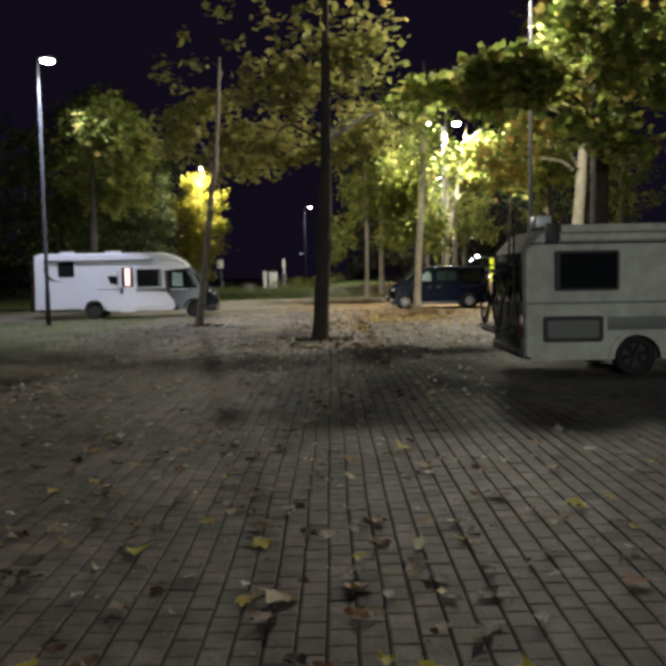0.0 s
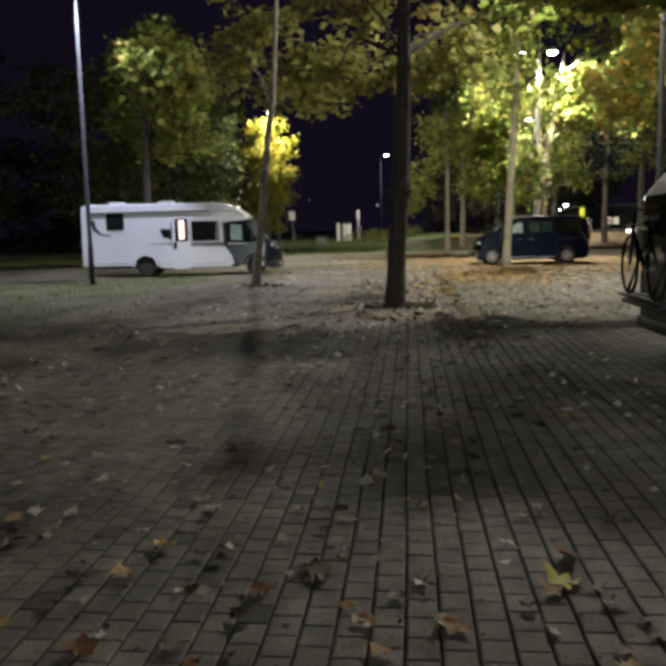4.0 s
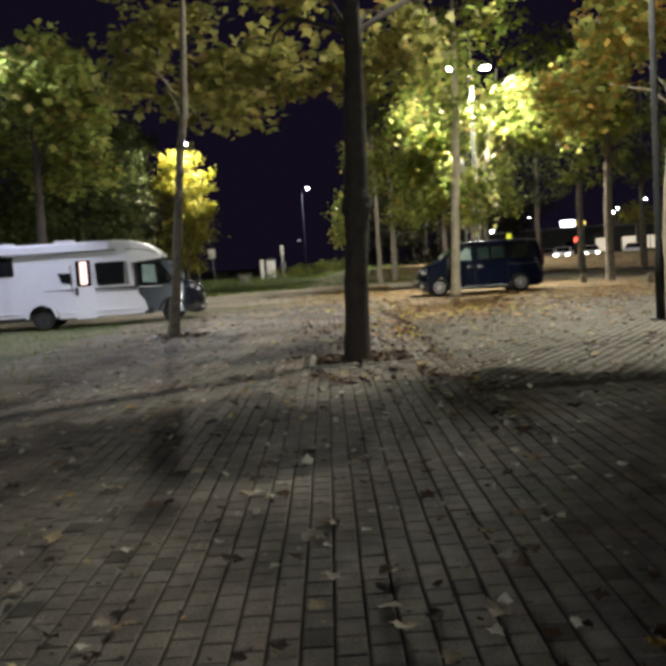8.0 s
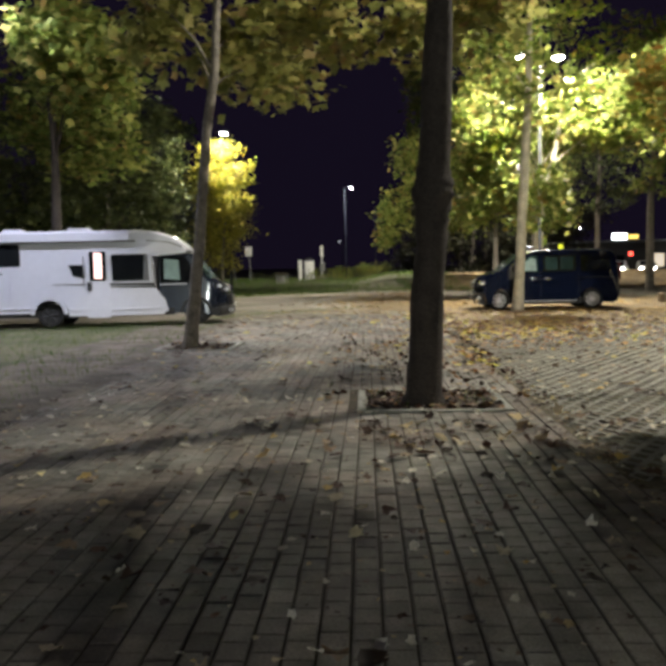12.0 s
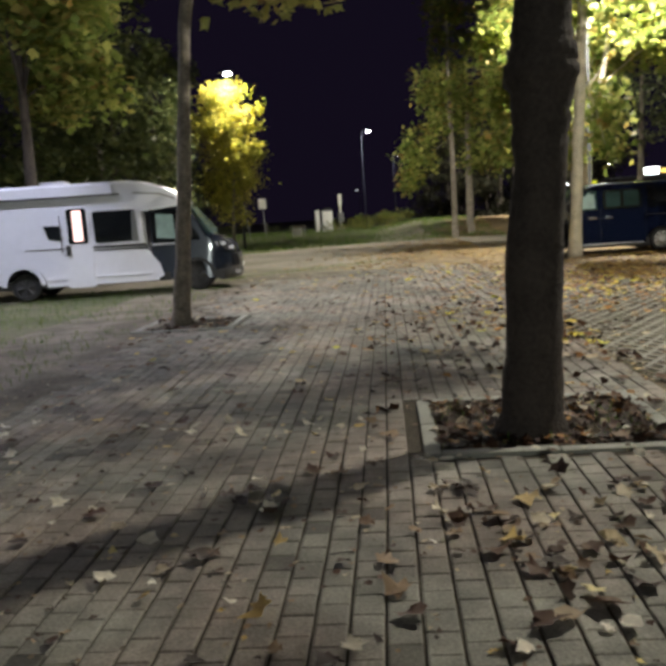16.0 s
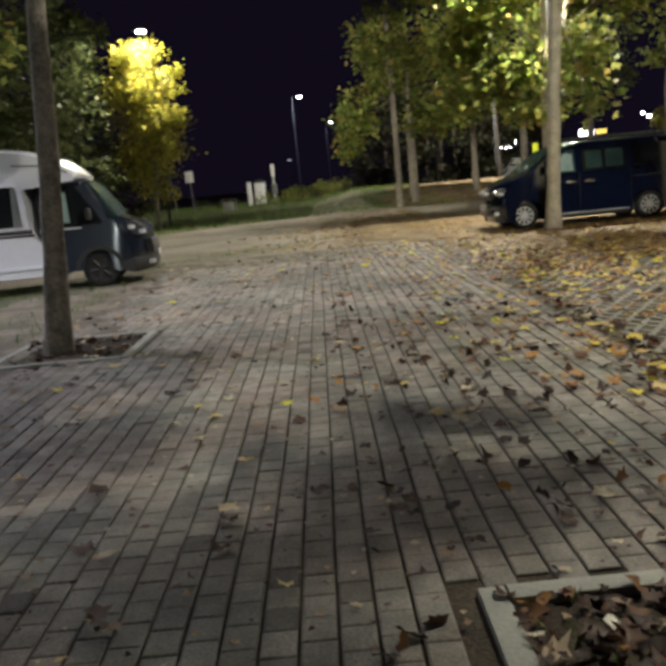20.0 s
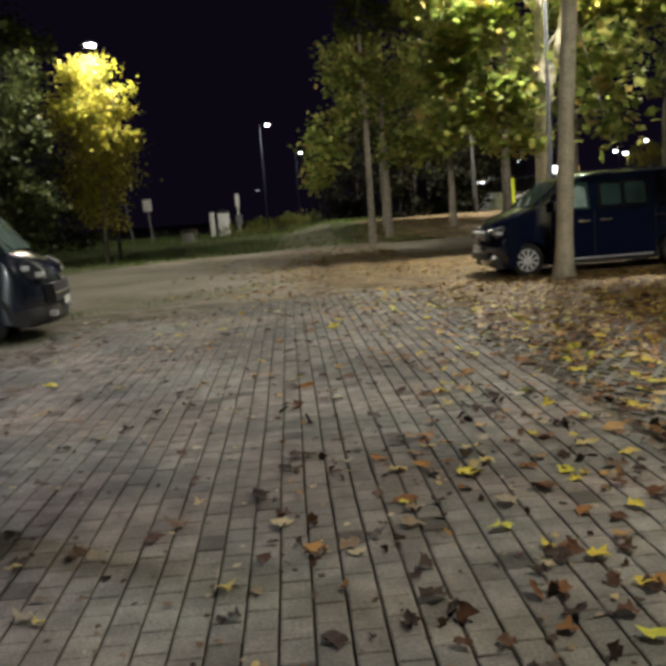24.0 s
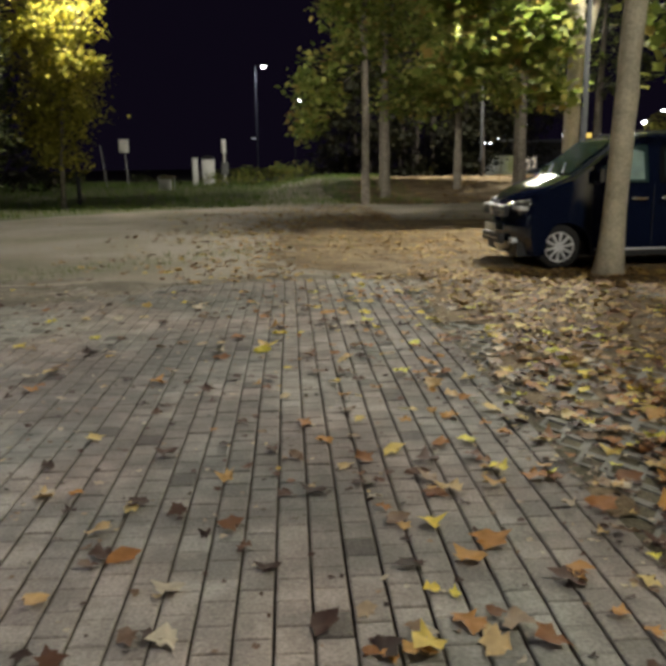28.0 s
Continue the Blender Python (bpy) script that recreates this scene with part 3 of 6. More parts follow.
def kerbs(pit, name, label):
    """The kerb frame round a tree pit, stone by stone, and its soil."""
    x0, y0, x1, y1 = pit
    root = thing(name, pose((x0 + x1) / 2, (y0 + y1) / 2, 0), label, "tree pit", kind="structure")
    cx, cy = (x0 + x1) / 2, (y0 + y1) / 2
    w = 0.1
    gap = 0.006
    stones = []
    n = 2
    for k in range(n):
        ya, yb = y0 - w + (y1 - y0 + 2 * w) * k / n, y0 - w + (y1 - y0 + 2 * w) * (k + 1) / n
        stones.append((x0 - w, ya + gap, x0, yb - gap))
        stones.append((x1, ya + gap, x1 + w, yb - gap))
        xa, xb = x0 + (x1 - x0) * k / n, x0 + (x1 - x0) * (k + 1) / n
        stones.append((xa + gap, y0 - w, xb - gap, y0))
        stones.append((xa + gap, y1, xb - gap, y1 + w))
    for a, b, c, d in stones:
        t = random.uniform(0.014, 0.022)
        part("kerb_stone", box((a - cx, b - cy, -0.15), (c - cx, d - cy, t), 0.008), KERB, root)
    bm = bmesh.new()
    nx = 14
    vs = [[bm.verts.new((x0 - cx + (x1 - x0) * i / nx, y0 - cy + (y1 - y0) * j / nx, -0.01 + 0.02 * noise.noise((i * 0.7, j * 0.7, x0)) + 0.03 * math.exp(-((i - nx / 2) ** 2 + (j - nx / 2) ** 2) / 12))) for i in range(nx + 1)] for j in range(nx + 1)]
    for j in range(nx):
        for i in range(nx):
            bm.faces.new((vs[j][i], vs[j][i + 1], vs[j + 1][i + 1], vs[j + 1][i]))
    part("soil", bm, SOIL, root, "dark soil with leaf litter")
    return root


random.seed(5)
kerbs(PIT_B, "tree_pit", "square tree pit with pale concrete kerb in the paving")
kerbs(PIT_A, "tree_pit", "square tree pit with earth-covered kerb at the paving's edge")


# ---------------------------------------------------------------- vehicles
def wheel(parent, x, z, r, side, far, rim_mat, spokes=8, w=0.21, spoke=0.1):
    """A road wheel: tyre, rim and spokes; side is the outer face's y, far tells which way is in."""
    prof = [(r * 0.66, 0.0), (r * 0.80, -0.018), (r * 0.94, 0.0), (r, 0.03), (r, w - 0.03), (r * 0.94, w), (r * 0.66, w)]
    bm = bmesh.new()
    n = 28
    rings = []
    for k in range(n):
        a = 2 * math.pi * k / n
        rings.append([bm.verts.new((x + rr * math.cos(a), side + (d if not far else -d), z + rr * math.sin(a))) for rr, d in prof])
    for k in range(n):
        for j in range(len(prof) - 1):
            bm.faces.new((rings[k][j], rings[k][j + 1], rings[(k + 1) % n][j + 1], rings[(k + 1) % n][j]))
    bmesh.ops.recalc_face_normals(bm, faces=bm.faces)
    root = part("wheel", bm, RUBBER, parent, "black tyre", smooth=True)
    q = 1 if not far else -1
    bm = bmesh.new()
    tube([(x, side + q * 0.02, z), (x, side + q * 0.16, z)], [r * 0.67, r * 0.6], 24, bm)
    part("rim_dish", bm, BLACK, root)
    bm = bmesh.new()
    for k in range(spokes):
        a = 2 * math.pi * k / spokes + 0.2
        tube([(x, side + q * 0.012, z), (x + r * 0.63 * math.cos(a), side + q * 0.008, z + r * 0.63 * math.sin(a))], [r * spoke, r * spoke * 1.3], 6, bm)
    lip = []
    tor = bmesh.new()
    for k in range(24):
        a = 2 * math.pi * k / 24
        lip.append([tor.verts.new((x + rr * math.cos(a), side + q * d, z + rr * math.sin(a))) for rr, d in ((r * 0.6, 0.015), (r * 0.64, -0.004), (r * 0.69, 0.004))])
    for k in range(24):
        for j in range(2):
            tor.faces.new((lip[k][j], lip[k][j + 1], lip[(k + 1) % 24][j + 1], lip[(k + 1) % 24][j]))
    part("rim", tor, rim_mat, root)
    part("spokes", bm, rim_mat, root)
    return root


# --- white motorhome, its near side along x, x from the rear axle forwards
mh = thing("motorhome", pose(-8.99, 32.72, 0, 0, 0, 7), "white low-profile motorhome with dark cab and lit door window on grass", "motorhome")
W = 2.28
body = [(-2.3, 0.42), (-0.46, 0.42)] + arch(0, 0.46, 0.36) + [(0.46, 0.32), (3.02, 0.32), (2.86, 0.95), (2.74, 1.2), (2.72, 1.98), (3.2, 2.02), (3.74, 2.07), (3.78, 2.13), (3.6, 2.30), (3.28, 2.49), (2.86, 2.62), (2.4, 2.68), (-2.1, 2.68), (-2.28, 2.6)]
ob = part("body", hull(body, W, 0.05, lean=lambda z: 0.02 * max(0, z - 1.9)), WHITE_PAINT, mh, "white living body with rounded cab overhang")
nose = lambda x, z: -0.40 * (max(0, x - 3.9) / 1.2) ** 1.6
cab = [(2.80, 0.36), (3.50, 0.34)] + arch(4.0, 0.42, 0.34) + [(4.46, 0.30), (5.14, 0.26), (5.24, 0.40), (5.27, 0.62), (5.21, 0.82), (5.12, 1.0), (4.99, 1.13), (4.62, 1.27), (4.44, 1.34), (3.86, 2.02), (2.80, 2.02)]
part("cab", hull(cab, W - 0.2, 0.10, pinch=nose, lean=lambda z: 0.14 * max(0, z - 1.15)), CAB_PAINT, mh, "anthracite cab").location = (0, 0.1, 0)
lean_cab = lambda z: 0.14 * max(0, z - 1.15)
# windscreen
bm = bmesh.new()
wsv = [bm.verts.new(p) for p in ((3.93, 0.34, 1.985), (3.93, W - 0.34, 1.985), (4.49, W - 0.22, 1.345), (4.49, 0.22, 1.345))]
bm.faces.new(wsv)
bmesh.ops.solidify(bm, geom=bm.faces, thickness=0.02)
part("windscreen", bm, WINDSCREEN_SHEEN, mh, "windscreen with its reflection and inner screen put into a pale teal colour")
# side windows and door
part("cab_window", slab([(2.9, 1.2), (4.14, 1.2), (4.08, 1.34), (3.66, 1.92), (2.94, 1.92), (2.88, 1.86)], 0.086, 0.13, lean=lean_cab), GLASS, mh)
part("window_screen", slab([(3.02, 1.3), (3.5, 1.26), (3.46, 1.82), (3.02, 1.86)], 0.076, 0.084, lean=lean_cab), SCREEN, mh, "pale insulating screen behind the cab window")
part("cab_window_strip", slab([(2.86, 1.135), (3.7, 1.135), (3.7, 1.165), (2.86, 1.165)], 0.08, 0.1), WHITE_PAINT, mh)
part("mirror", box((3.84, -0.1, 1.28), (3.94, 0.1, 1.5), 0.04), BLACK, mh, "black door mirror")
part("window", slab(rounded(-1.35, 1.72, -0.72, 2.32, 0.05), -0.015, 0.02, bevel=0.006), GLASS, mh)
part("window", slab(rounded(1.6, 1.27, 2.58, 2.0, 0.06, skew=-0.03), -0.015, 0.02, bevel=0.006), GLASS, mh)
part("pillar_panel", slab([(2.44, 1.26), (2.6, 1.26), (2.56, 1.98), (2.48, 1.98)], -0.022, -0.016), GREY_TRIM, mh)
part("window", slab([(0.52, 1.74), (0.62, 1.42), (0.9, 1.37), (0.9, 1.72)], -0.012, 0.02), GLASS, mh)
door = part("door", slab(rounded(0.94, 0.26, 1.54, 2.08, 0.06), -0.03, 0.01, bevel=0.01), WHITE_PAINT, mh, "white entrance door")
part("door_window", slab(rounded(1.04, 1.28, 1.46, 2.09, 0.05), -0.042, -0.031), GLASS, door)
part("lit_blind", slab(rounded(1.16, 1.34, 1.36, 2.05, 0.03), -0.052, -0.044), DOOR_GLOW, door, "warm lit blind")
part("handle", box((0.98, -0.07, 1.02), (1.08, -0.03, 1.26), 0.01), BLACK, door)
part("grab_rail", tube([(0.9, -0.06, 1.1), (0.9, -0.07, 1.95)], [0.014, 0.014], 8), CHROME, mh)
aw = part("awning_case", slab([(0, 2.38), (0.0, 2.6), (0.06, 2.65), (0.12, 2.64), (0.14, 2.42), (0.1, 2.38)], 0, 4.15), WHITE_PAINT, mh, "white awning cassette with its shade drawn below")
aw.matrix_local = Matrix(((0, 1, 0, -1.9), (1, 0, 0, -0.13), (0, 0, 1, 0), (0, 0, 0, 1)))
# black strip drawn for the shade under the awning case
part("awning_shadow_gap", box((-1.9, -0.09, 2.345), (2.25, 0.0, 2.378)), BLACK, mh)
for zz, a, b, t in ((1.2, 0.1, 2.75, 0.07), (1.115, 1.3, 2.8, 0.045)):
    part("stripe", slab([(a, zz - 0.01), (b, zz - t), (b, zz + 0.005), (a, zz + 0.005)], -0.008, 0.0), BLACK, mh)
part("side_panel", slab([(2.9, 0.32), (3.14, 0.42), (3.05, 0.72), (2.82, 1.0), (2.76, 1.0)], -0.012, 0.05), WHITE_PAINT, mh, "white skirt sweeping over the cab door")
part("side_moulding", box((-2.25, -0.025, 0.53), (-0.5, 0.0, 0.585), 0.008), WHITE_PAINT, mh)
part("side_moulding", box((0.5, -0.025, 0.47), (2.85, 0.0, 0.53), 0.008), WHITE_PAINT, mh)
bm = bmesh.new()
ring = [(0.0 + 0.5 * math.cos(a), 0.36 + 0.5 * math.sin(a)) for a in np.linspace(0.05, math.pi - 0.05, 13)] + [(0.40 * math.cos(a), 0.36 + 0.42 * math.sin(a)) for a in np.linspace(math.pi - 0.05, 0.05, 13)]
part("arch_trim", slab(ring, -0.035, 0.0, bm), WHITE_PAINT, mh)
part("swoosh", slab([(-1.9, 2.1), (-1.75, 2.1), (-1.72, 1.85), (-1.55, 1.62), (-1.2, 1.5), (-1.2, 1.53), (-1.6, 1.56), (-1.85, 1.75)], -0.01, 0.0), BLACK, mh, "dark curved graphic")
part("rear_lamp", box((-2.33, 0.1, 0.9), (-2.29, 0.3, 1.5), 0.01), RED_LENS, mh)
part("roof_vent", box((0.35, 0.75, 2.68), (0.9, 1.3, 2.78), 0.03), WHITE_PAINT, mh)
part("roof_vent", box((-1.4, 0.8, 2.68), (-0.9, 1.3, 2.77), 0.03), WHITE_PAINT, mh)
part("cap_line", slab([(2.55, 2.36), (3.2, 2.3), (3.6, 2.16), (3.6, 2.19), (3.2, 2.335), (2.55, 2.385)], 0.0, 0.012), GREY_TRIM, mh)
for a in (0.45, 1.75):
    hl = part("headlight", slab([(4.50, 1.05), (4.82, 0.90), (5.08, 0.90), (5.07, 1.03), (4.84, 1.17), (4.54, 1.17)], 0.19 if a < 1 else W - 0.44, 0.44 if a < 1 else W - 0.19, bevel=0.03), BLACK, mh, "dark headlight housing")
    for cx, cz in ((4.98, 0.97), (4.74, 1.07)):
        part("lens", box((cx - 0.06, 0.17 if a < 1 else W - 0.40, cz - 0.04), (cx + 0.10, 0.40 if a < 1 else W - 0.17, cz + 0.045), 0.03), LENS, hl, "clear headlight lens")
part("grille", hull([(5.04, 0.52), (5.28, 0.54), (5.29, 0.62), (5.25, 0.82), (5.04, 0.82)], W - 0.9, 0.02, pinch=lambda x, z: -0.06), BLACK, mh).location = (0, 0.45, 0)
part("grille_bar", hull([(5.24, 0.66), (5.3, 0.66), (5.3, 0.69), (5.24, 0.69)], W - 0.96, 0.01, pinch=lambda x, z: -0.06), CHROME, mh).location = (0, 0.48, 0)
part("bumper", hull([(4.64, 0.27), (5.14, 0.22), (5.27, 0.28), (5.3, 0.40), (5.26, 0.50), (4.64, 0.46)], W - 0.18, 0.05, pinch=nose), BLACK, mh, "dark front bumper").location = (0, 0.09, 0)
for q in (0.36, W - 0.5):
    part("fog_lamp", box((5.07, q, 0.34), (5.24, q + 0.14, 0.42), 0.02), LENS, mh)
# thin chrome tube laid where the bonnet's edge catches the light
part("bonnet_edge", tube([(4.46, 0.24, 1.335), (4.74, 0.27, 1.235), (5.04, 0.42, 1.09)], [0.012, 0.014, 0.01], 6), CHROME, mh, "highlight on the bonnet edge, drawn as a chrome tube")
part("wheel_arch_lining", slab(arch(4.0, 0.45, 0.34, 12) + [(4.36, 0.34)] + [(4.0 + 0.37 * math.cos(a), 0.34 + 0.37 * math.sin(a)) for a in np.linspace(0.05, math.pi - 0.05, 12)], 0.085, 0.12), BLACK, mh)
part("number_plate", box((5.29, W / 2 - 0.26, 0.47), (5.325, W / 2 + 0.26, 0.58), 0.006), PLATE, mh)
for xx in (0.0,):
    for sd, fr in ((0.1, False), (W - 0.1, True)):
        wheel(mh, xx, 0.34, 0.34, sd, fr, BLACK, 6)
for sd, fr in ((0.17, False), (W - 0.17, True)):
    wheel(mh, 4.0, 0.34, 0.34, sd, fr, BLACK, 6)
part("floor_pan", box((-2.1, 0.1, 0.3), (3.3, W - 0.1, 0.5)), BLACK, mh)
# the stations drawn above, moved to where they stand along the chassis: a longer living body, a shorter bonnet
STATIONS = (-3.0, 0.0, 0.5, 1.6, 2.74, 4.0, 4.86, 5.3), (-3.05, 0.0, 0.54, 1.73, 2.88, 4.02, 4.74, 5.05)
for ob in mh.children_recursive:
    kind_of = ob.name.split(".")[0]
    if kind_of in ("wheel", "rim", "rim_dish", "spokes", "awning_case", "arch_trim", "wheel_arch_lining"):
        continue
    for v in ob.data.vertices:
        v.co.x = float(np.interp(v.co.x, *STATIONS))

# --- dark blue van, nose towards -x, x from the front axle
van = thing("van", pose(4.04, 37.2, 0), "dark navy passenger van with alloy wheels among fallen leaves", "van")
VW = 1.9
vb = [(-0.70, 0.36), (-0.64, 0.22), (-0.42, 0.22)] + arch(0.0, 0.39, 0.30) + [(0.42, 0.20), (2.58, 0.20)] + arch(3.0, 0.39, 0.30) + [(3.42, 0.22), (3.84, 0.25), (3.90, 0.5), (3.88, 1.15), (3.76, 1.8), (3.64, 1.90), (3.2, 1.955), (1.6, 1.965), (1.12, 1.945), (0.80, 1.84), (0.12, 1.34), (-0.26, 1.21), (-0.55, 1.08), (-0.67, 0.93), (-0.72, 0.72), (-0.75, 0.50)]
lean_v = lambda z: 0.17 * max(0, z - 1.16)
part("body", hull(vb, VW, 0.07, pinch=lambda x, z: 0.24 * max(0, -0.1 - x) / 0.65, lean=lean_v), NAVY_PAINT, van, smooth=False)
for y0, y1, sgn in ((-0.008, 0.03, 1), (VW - 0.03, VW + 0.008, -1)):
    lv = (lambda z: lean_v(z) + 0.012) if sgn == 1 else (lambda z: -lean_v(z) - 0.012)
    part("window", slab([(0.46, 1.24), (1.26, 1.24), (1.24, 1.76), (1.04, 1.76), (0.52, 1.42)], y0, y1, lean=lv), GLASS_TEAL, van)
    part("window", slab(rounded(1.42, 1.24, 2.48, 1.76, 0.06), y0, y1, lean=lv), GLASS, van)
    part("window", slab(rounded(2.62, 1.24, 3.58, 1.76, 0.06), y0, y1, lean=lv), GLASS, van)
    part("roof_rail", tube([(1.1, (y0 + y1) / 2 + sgn * 0.15, 1.955), (3.4, (y0 + y1) / 2 + sgn * 0.15, 1.945)], [0.014, 0.014], 6), BLACK, van)
for a, b in ((1.5, 1.88), (1.98, 2.38)):
    part("curtain", slab(rounded(a, 1.30, b, 1.70, 0.04), -0.014, -0.01, lean=lambda z: lean_v(z) + 0.012), GLASS_TEAL, van, "teal curtain behind the side window")
part("driver_screen", slab([(0.80, 1.28), (1.2, 1.28), (1.19, 1.66), (1.04, 1.70), (0.82, 1.54)], -0.014, -0.01, lean=lambda z: lean_v(z) + 0.012), SCREEN, van, "pale screen behind the driver's window")
bm = bmesh.new()
bm.faces.new([bm.verts.new(p) for p in ((0.14, 0.18, 1.375), (0.14, VW - 0.18, 1.375), (0.77, VW - 0.26, 1.84), (0.77, 0.26, 1.84))])
bmesh.ops.solidify(bm, geom=bm.faces, thickness=0.015)
part("windscreen", bm, GLASS_TEAL, van, "reflecting windscreen")
for q in (0.45, 1.05):
    part("wiper", tube([(0.13, q, 1.385), (0.33, q + 0.42, 1.53)], [0.01, 0.007], 6), BLACK, van)
mr = part("mirror", box((0.46, -0.2, 1.24), (0.58, 0.02, 1.44), 0.04), NAVY_PAINT, van)
part("mirror_arm", box((0.48, -0.03, 1.22), (0.56, 0.08, 1.29), 0.02), BLACK, mr)
part("handle", box((1.02, -0.025, 1.0), (1.24, 0.0, 1.04), 0.01), CHROME, van)
part("handle", box((1.45, -0.025, 1.0), (1.67, 0.0, 1.04), 0.01), CHROME, van)
part("door_seam", box((1.335, -0.004, 0.34), (1.343, 0.004, 1.22)), BLACK, van)
part("door_seam", box((2.55, -0.004, 0.34), (2.558, 0.004, 1.22)), BLACK, van)
part("door_seam", box((0.44, -0.004, 0.62), (0.448, 0.004, 1.2)), BLACK, van)
part("slide_rail", box((2.56, -0.008, 1.02), (3.7, 0.004, 1.04), 0.003), BLACK, van)
part("side_sill", box((0.5, -0.015, 0.2), (2.5, 0.03, 0.28), 0.01), BLACK, van)
# pale alloy in place of chrome stands for the sill's bright reflection
part("chrome_strip", box((0.5, -0.018, 0.285), (2.5, 0.02, 0.305), 0.004), ALLOY, van, "strip along the sill, its bright reflection put into a pale colour")
part("bonnet_crease", tube([(0.1, 0.28, 1.345), (-0.26, 0.34, 1.215), (-0.53, 0.44, 1.09)], [0.008, 0.011, 0.008], 6), NAVY_PAINT, van)
for near, y0, y1 in ((True, 0.06, 0.36), (False, VW - 0.36, VW - 0.06)):
    hl = part("headlight", slab([(-0.57, 0.80), (-0.2, 0.90), (-0.14, 1.03), (-0.34, 1.05), (-0.57, 0.98)], y0, y1, bevel=0.02), BLACK, van, "dark headlight housing")
    for cx, cz in ((-0.51, 0.89), (-0.36, 0.94)):
        part("lens", box((cx - 0.10, y0 - 0.012, cz - 0.035), (cx + 0.05, y1 + 0.012, cz + 0.035), 0.03), LENS, hl, "clear headlight lens")
part("grille", box((-0.76, 0.40, 0.76), (-0.65, VW - 0.40, 0.92), 0.02), BLACK, van)
for zz in (0.775, 0.835, 0.895):
    part("grille_bar", box((-0.775, 0.36, zz), (-0.73, VW - 0.36, zz + 0.014), 0.004), CHROME, van)
part("badge", tube([(-0.79, VW / 2, 0.84), (-0.76, VW / 2, 0.84)], [0.06, 0.065], 14), CHROME, van, "round chrome badge")
part("air_intake", box((-0.785, 0.44, 0.36), (-0.69, VW - 0.44, 0.5), 0.02), BLACK, van)
part("intake_bar", box((-0.795, 0.5, 0.42), (-0.77, VW - 0.5, 0.435), 0.004), CHROME, van)
for q in (0.2, VW - 0.34):
    part("fog_lamp", box((-0.67, q, 0.38), (-0.53, q + 0.14, 0.46), 0.02), LENS, van)
part("number_plate", box((-0.805, VW / 2 - 0.26, 0.53), (-0.77, VW / 2 + 0.26, 0.64), 0.004), PLATE, van)
part("tail_light", box((3.80, 0.05, 0.95), (3.905, 0.16, 1.5), 0.02), RED_LENS, van)
for xx in (0.0, 3.0):
    for sd, fr in ((0.03, False), (VW - 0.03, True)):
        wheel(van, xx, 0.33, 0.33, sd, fr, ALLOY, 10, spoke=0.055)
part("floor_pan", box((-0.6, 0.1, 0.2), (3.7, VW - 0.1, 0.4)), BLACK, van)

# --- old cream camper, its rear towards -x, x from the rear corner
cp = thing("camper", pose(3.5, 12.2, 0), "old cream motor caravan with dark windows and bicycle rack, in shade", "motorhome")
CW = 2.1
cb = [(0.0, 0.34), (0.12, 0.26), (1.28, 0.26)] + arch(1.69, 0.38, 0.27) + [(2.1, 0.26), (4.3, 0.26)] + arch(4.75, 0.38, 0.27) + [(5.2, 0.26), (5.7, 0.3), (5.75, 0.9), (5.5, 1.15), (5.1, 1.98), (4.9, 2.22), (4.6, 2.28), (0.6, 2.28), (0.25, 2.2), (0.02, 1.95), (0.0, 1.9)]
part("body", hull(cb, CW, 0.05, lean=lambda z: 0.03 * max(0, z - 1.2)), CREAM_PAINT, cp, "dull cream body")
# black panel added so the lower rear stays dark, as in shade
part("rear_panel", slab([(0.1, 0.42), (2.0, 0.42), (2.0, 1.12), (0.1, 1.12)], 0, 0.03, bevel=0.006), BLACK, cp, "black panel put over the shaded lower rear").matrix_local = Matrix(((0, 1, 0, -0.017), (1, 0, 0, 0), (0, 0, 1, 0), (0, 0, 0, 1)))
part("rear_window", slab([(0.1, 1.14), (2.0, 1.14), (1.94, 1.88), (0.16, 1.88)], 0, 0.03), GLASS, cp).matrix_local = Matrix(((0, 1, 0, -0.015), (1, 0, 0, 0), (0, 0, 1, 0), (0, 0, 0, 1)))
for a, b, z0, z1 in ((0.46, 1.42, 1.29, 1.89), (2.31, 3.2, 1.31, 1.8)):
    wd = part("window", slab(rounded(a, z0, b, z1, 0.04), -0.012, 0.03), BLACK, cp, "black-framed side window")
    part("pane", slab(rounded(a + 0.04, z0 + 0.04, b - 0.04, z1 - 0.04, 0.03), -0.02, -0.0125), GLASS, wd)
part("window_pillar", box((0.5, -0.021, 1.3), (0.54, -0.013, 1.88)), BLACK, cp)
lk = part("locker_door", slab(rounded(0.29, 0.53, 1.19, 0.92, 0.05), -0.02, 0.0, bevel=0.006), BLACK, cp, "grey locker hatch with dark seal")
part("locker_panel", slab(rounded(0.36, 0.595, 1.12, 0.855, 0.04), -0.026, -0.021), GREY_TRIM, lk)
part("stripe", box((1.25, -0.008, 0.7), (5.4, 0.0, 0.9), 0.003), GREY_TRIM, cp, "dark grey stripe")
part("stripe", box((0.06, -0.006, 1.1), (5.2, 0.0, 1.13), 0.002), GREY_TRIM, cp)
part("awning_rail", box((0.53, -0.06, 2.03), (4.5, 0.0, 2.12), 0.015), CREAM_PAINT, cp)
part("rail_gap", box((0.1, -0.02, 1.985), (4.6, 0.0, 2.012)), BLACK, cp)
part("awning_case", box((0.53, -0.09, 2.15), (4.5, 0.05, 2.27), 0.03), CREAM_PAINT, cp, "rolled awning case")
part("awning_bracket", box((0.33, -0.05, 2.0), (0.52, 0.04, 2.3), 0.02), BLACK, cp, "black awning bracket")
